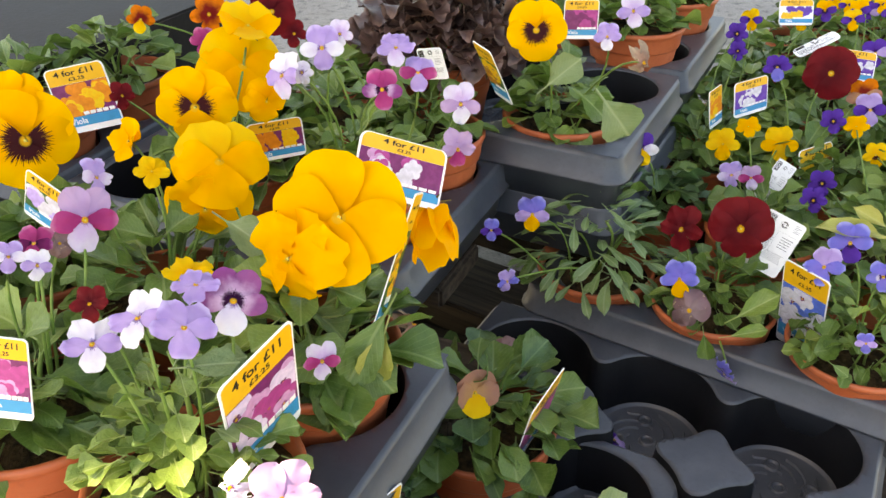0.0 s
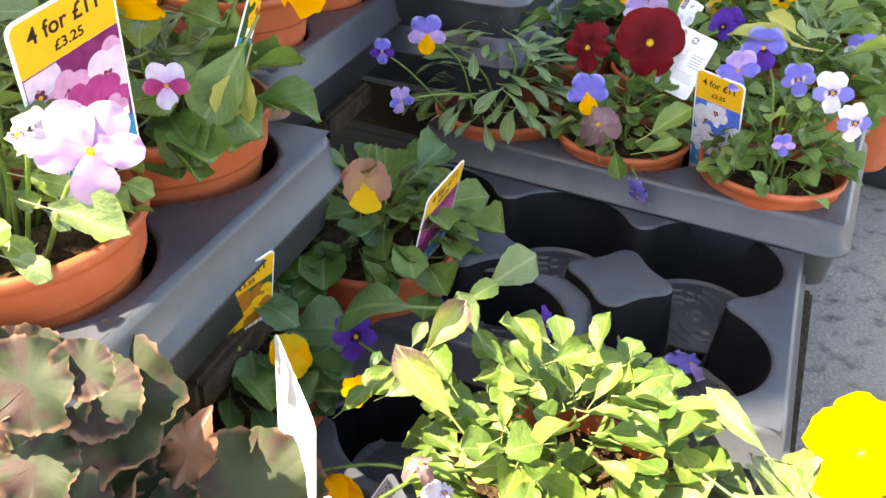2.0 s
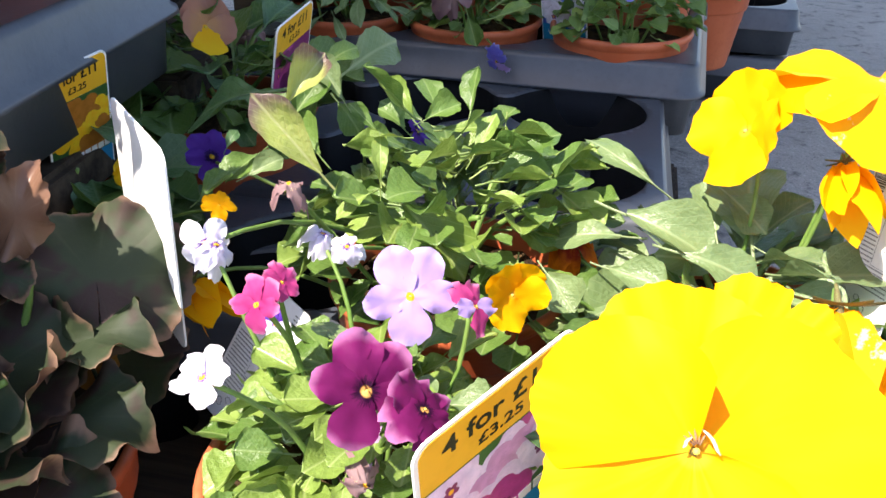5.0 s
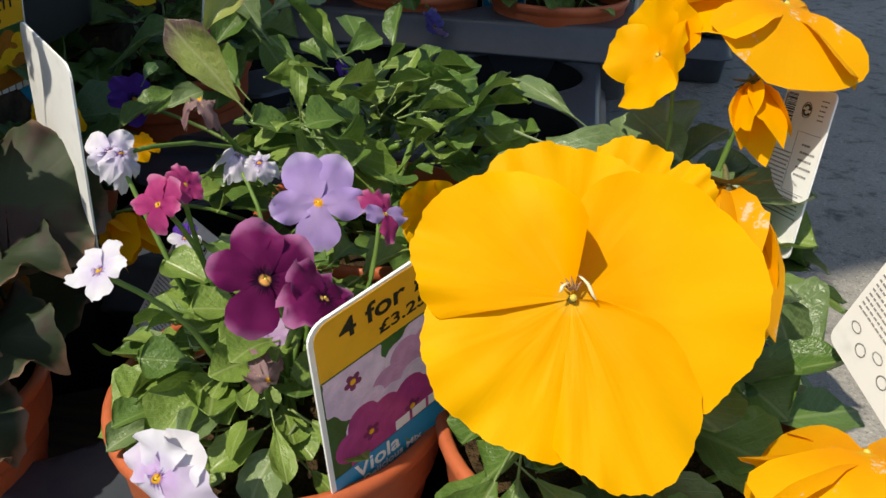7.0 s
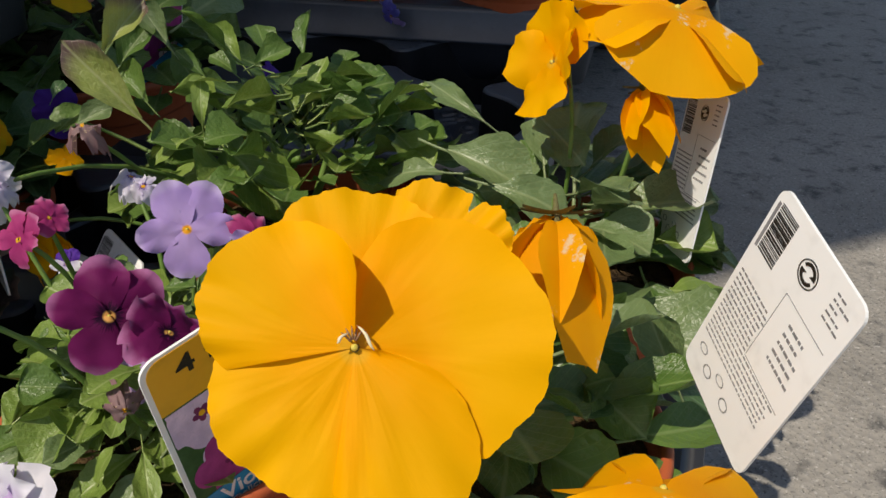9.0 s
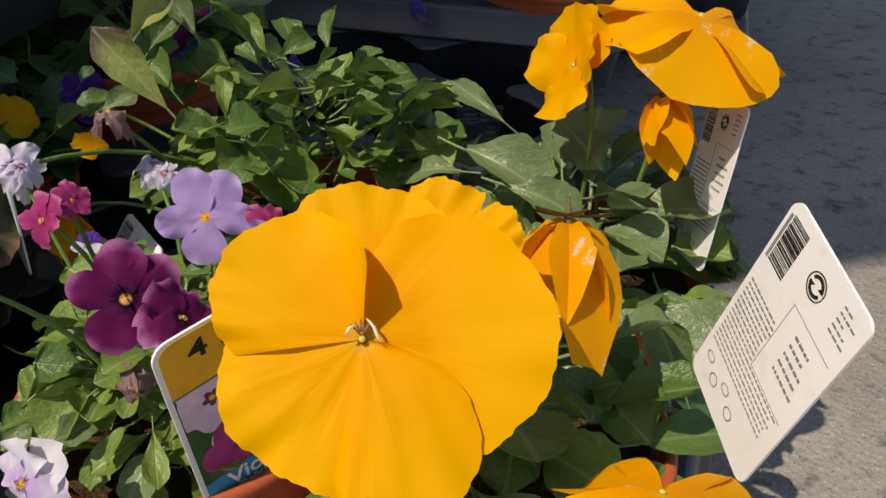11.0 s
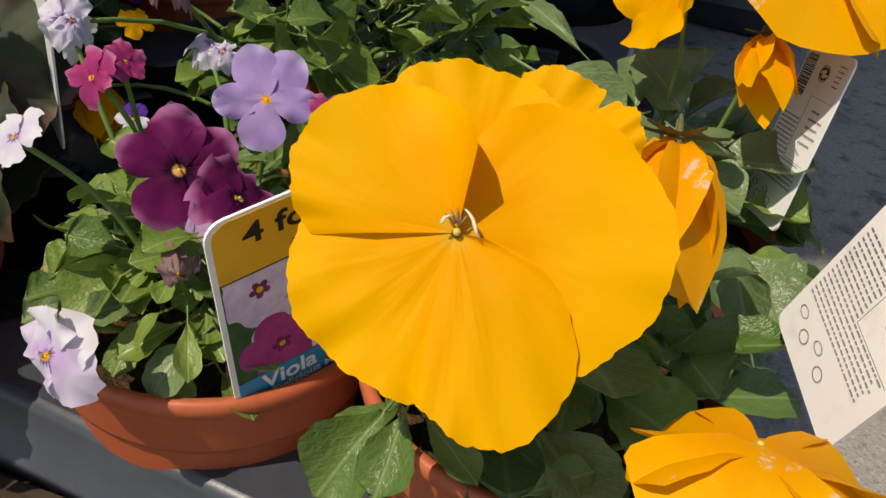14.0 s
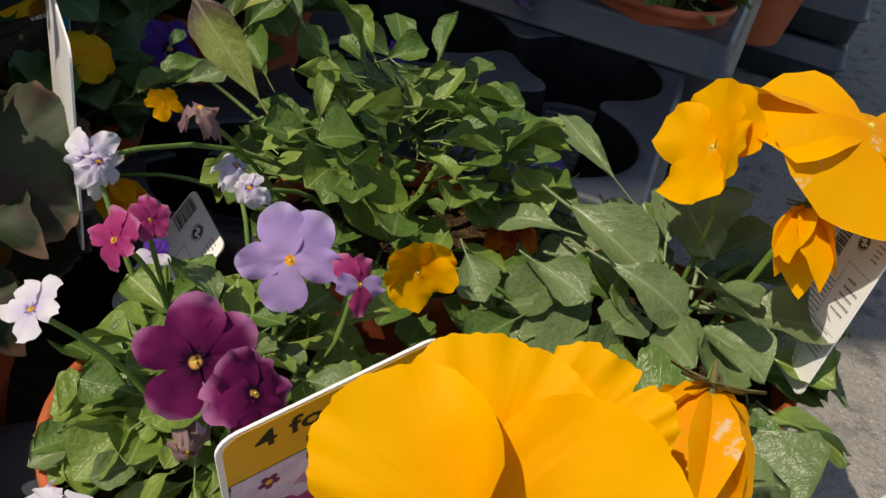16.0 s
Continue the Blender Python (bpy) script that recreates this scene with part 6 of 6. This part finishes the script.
plant('potted_viola', 'violas in a terracotta pot far back', (0.78, 1.628, 0.132),
      flowers=[(0.75, 1.628, 0.282, 65, 0, -33.0, 0.035, 'viola lemon purple yellow 3'),
               (0.81, 1.608, 0.292, 65, 0, 3.0, 0.035, 'viola lemon purple yellow 3'),
               (0.78, 1.658, 0.297, 65, 0, -15.0, 0.035, 'viola lemon purple yellow 3')], n=42, seed=143, spread=0.075, tall=0.055)
plant('potted_viola', 'violas in a terracotta pot far back', (0.874, 1.566, 0.132),
      flowers=[(0.844, 1.566, 0.282, 65, 0, -33.0, 0.035, 'viola purple lilac purple 4'),
               (0.904, 1.546, 0.292, 65, 0, 3.0, 0.035, 'viola purple lilac purple 4'),
               (0.874, 1.596, 0.297, 65, 0, -15.0, 0.035, 'viola purple lilac purple 4')], n=42, seed=144, spread=0.075, tall=0.055)
plant('potted_viola', 'violas in a terracotta pot far back', (0.969, 1.504, 0.132),
      flowers=[(0.939, 1.504, 0.282, 65, 0, -33.0, 0.035, 'viola crimson crimson crimson 3'),
               (0.999, 1.484, 0.292, 65, 0, 3.0, 0.035, 'viola crimson crimson crimson 3'),
               (0.969, 1.534, 0.297, 65, 0, -15.0, 0.035, 'viola crimson crimson crimson 3')], n=42, seed=145, spread=0.075, tall=0.055)
tray(0.985, 1.737, 0.185, -33, 'black plastic plant tray of potted violas far back')
plant('potted_viola', 'violas in a terracotta pot far back', (0.86, 1.751, 0.132),
      flowers=[(0.83, 1.751, 0.282, 65, 0, -33.0, 0.035, 'viola crimson crimson crimson 3'),
               (0.89, 1.731, 0.292, 65, 0, 3.0, 0.035, 'viola crimson crimson crimson 3'),
               (0.86, 1.781, 0.297, 65, 0, -15.0, 0.035, 'viola crimson crimson crimson 3')], n=42, seed=150, spread=0.075, tall=0.055)
plant('potted_viola', 'violas in a terracotta pot far back', (0.954, 1.69, 0.132),
      flowers=[(0.924, 1.69, 0.282, 65, 0, -33.0, 0.035, 'viola yellow yellow yellow 2'),
               (0.984, 1.67, 0.292, 65, 0, 3.0, 0.035, 'viola yellow yellow yellow 2'),
               (0.954, 1.72, 0.297, 65, 0, -15.0, 0.035, 'viola yellow yellow yellow 2')], n=42, seed=151, spread=0.075, tall=0.055)
plant('potted_viola', 'violas in a terracotta pot far back', (1.049, 1.628, 0.132),
      flowers=[(1.019, 1.628, 0.282, 65, 0, -33.0, 0.035, 'viola lemon purple yellow 3'),
               (1.079, 1.608, 0.292, 65, 0, 3.0, 0.035, 'viola lemon purple yellow 3'),
               (1.049, 1.658, 0.297, 65, 0, -15.0, 0.035, 'viola lemon purple yellow 3')], n=42, seed=152, spread=0.075, tall=0.055)
plant('potted_viola', 'violas in a terracotta pot far back', (0.921, 1.846, 0.132),
      flowers=[(0.891, 1.846, 0.282, 65, 0, -33.0, 0.035, 'viola purple lilac purple 4'),
               (0.951, 1.826, 0.292, 65, 0, 3.0, 0.035, 'viola purple lilac purple 4'),
               (0.921, 1.876, 0.297, 65, 0, -15.0, 0.035, 'viola purple lilac purple 4')], n=42, seed=153, spread=0.075, tall=0.055)
plant('potted_viola', 'violas in a terracotta pot far back', (1.016, 1.784, 0.132),
      flowers=[(0.986, 1.784, 0.282, 65, 0, -33.0, 0.035, 'viola crimson crimson crimson 3'),
               (1.046, 1.764, 0.292, 65, 0, 3.0, 0.035, 'viola crimson crimson crimson 3'),
               (1.016, 1.814, 0.297, 65, 0, -15.0, 0.035, 'viola crimson crimson crimson 3')], n=42, seed=154, spread=0.075, tall=0.055)
plant('potted_viola', 'violas in a terracotta pot far back', (1.111, 1.723, 0.132),
      flowers=[(1.081, 1.723, 0.282, 65, 0, -33.0, 0.035, 'viola yellow yellow yellow 2'),
               (1.141, 1.703, 0.292, 65, 0, 3.0, 0.035, 'viola yellow yellow yellow 2'),
               (1.111, 1.753, 0.297, 65, 0, -15.0, 0.035, 'viola yellow yellow yellow 2')], n=42, seed=155, spread=0.075, tall=0.055)
board(-0.544, 1.044, 0.303, 0.42, 0.3, 0.09, -24.5, 'black painted wooden platform behind the trays', 'black_wood')
# this small block stands in for a brown cardboard box
board(-0.467, 0.981, 0.327, 0.1, 0.05, 0.04, -10)

# dropped blooms
fallen(0.247, 0.417, 0.115, 20, 10, 40, 0.03, 'viola blue_flower blue_flower lilac 6', 'dropped blue viola bloom in an empty tray cell')
fallen(0.148, 0.527, 0.118, 35, 0, 100, 0.04, 'viola blue_flower purple lilac 8', 'dropped violet bloom in an empty tray cell')
fallen(-0.022, 0.457, 0.298, 70, 20, 60, 0.028, 'wilt dry dry dry 6', 'dried cream bloom lying on a tray')
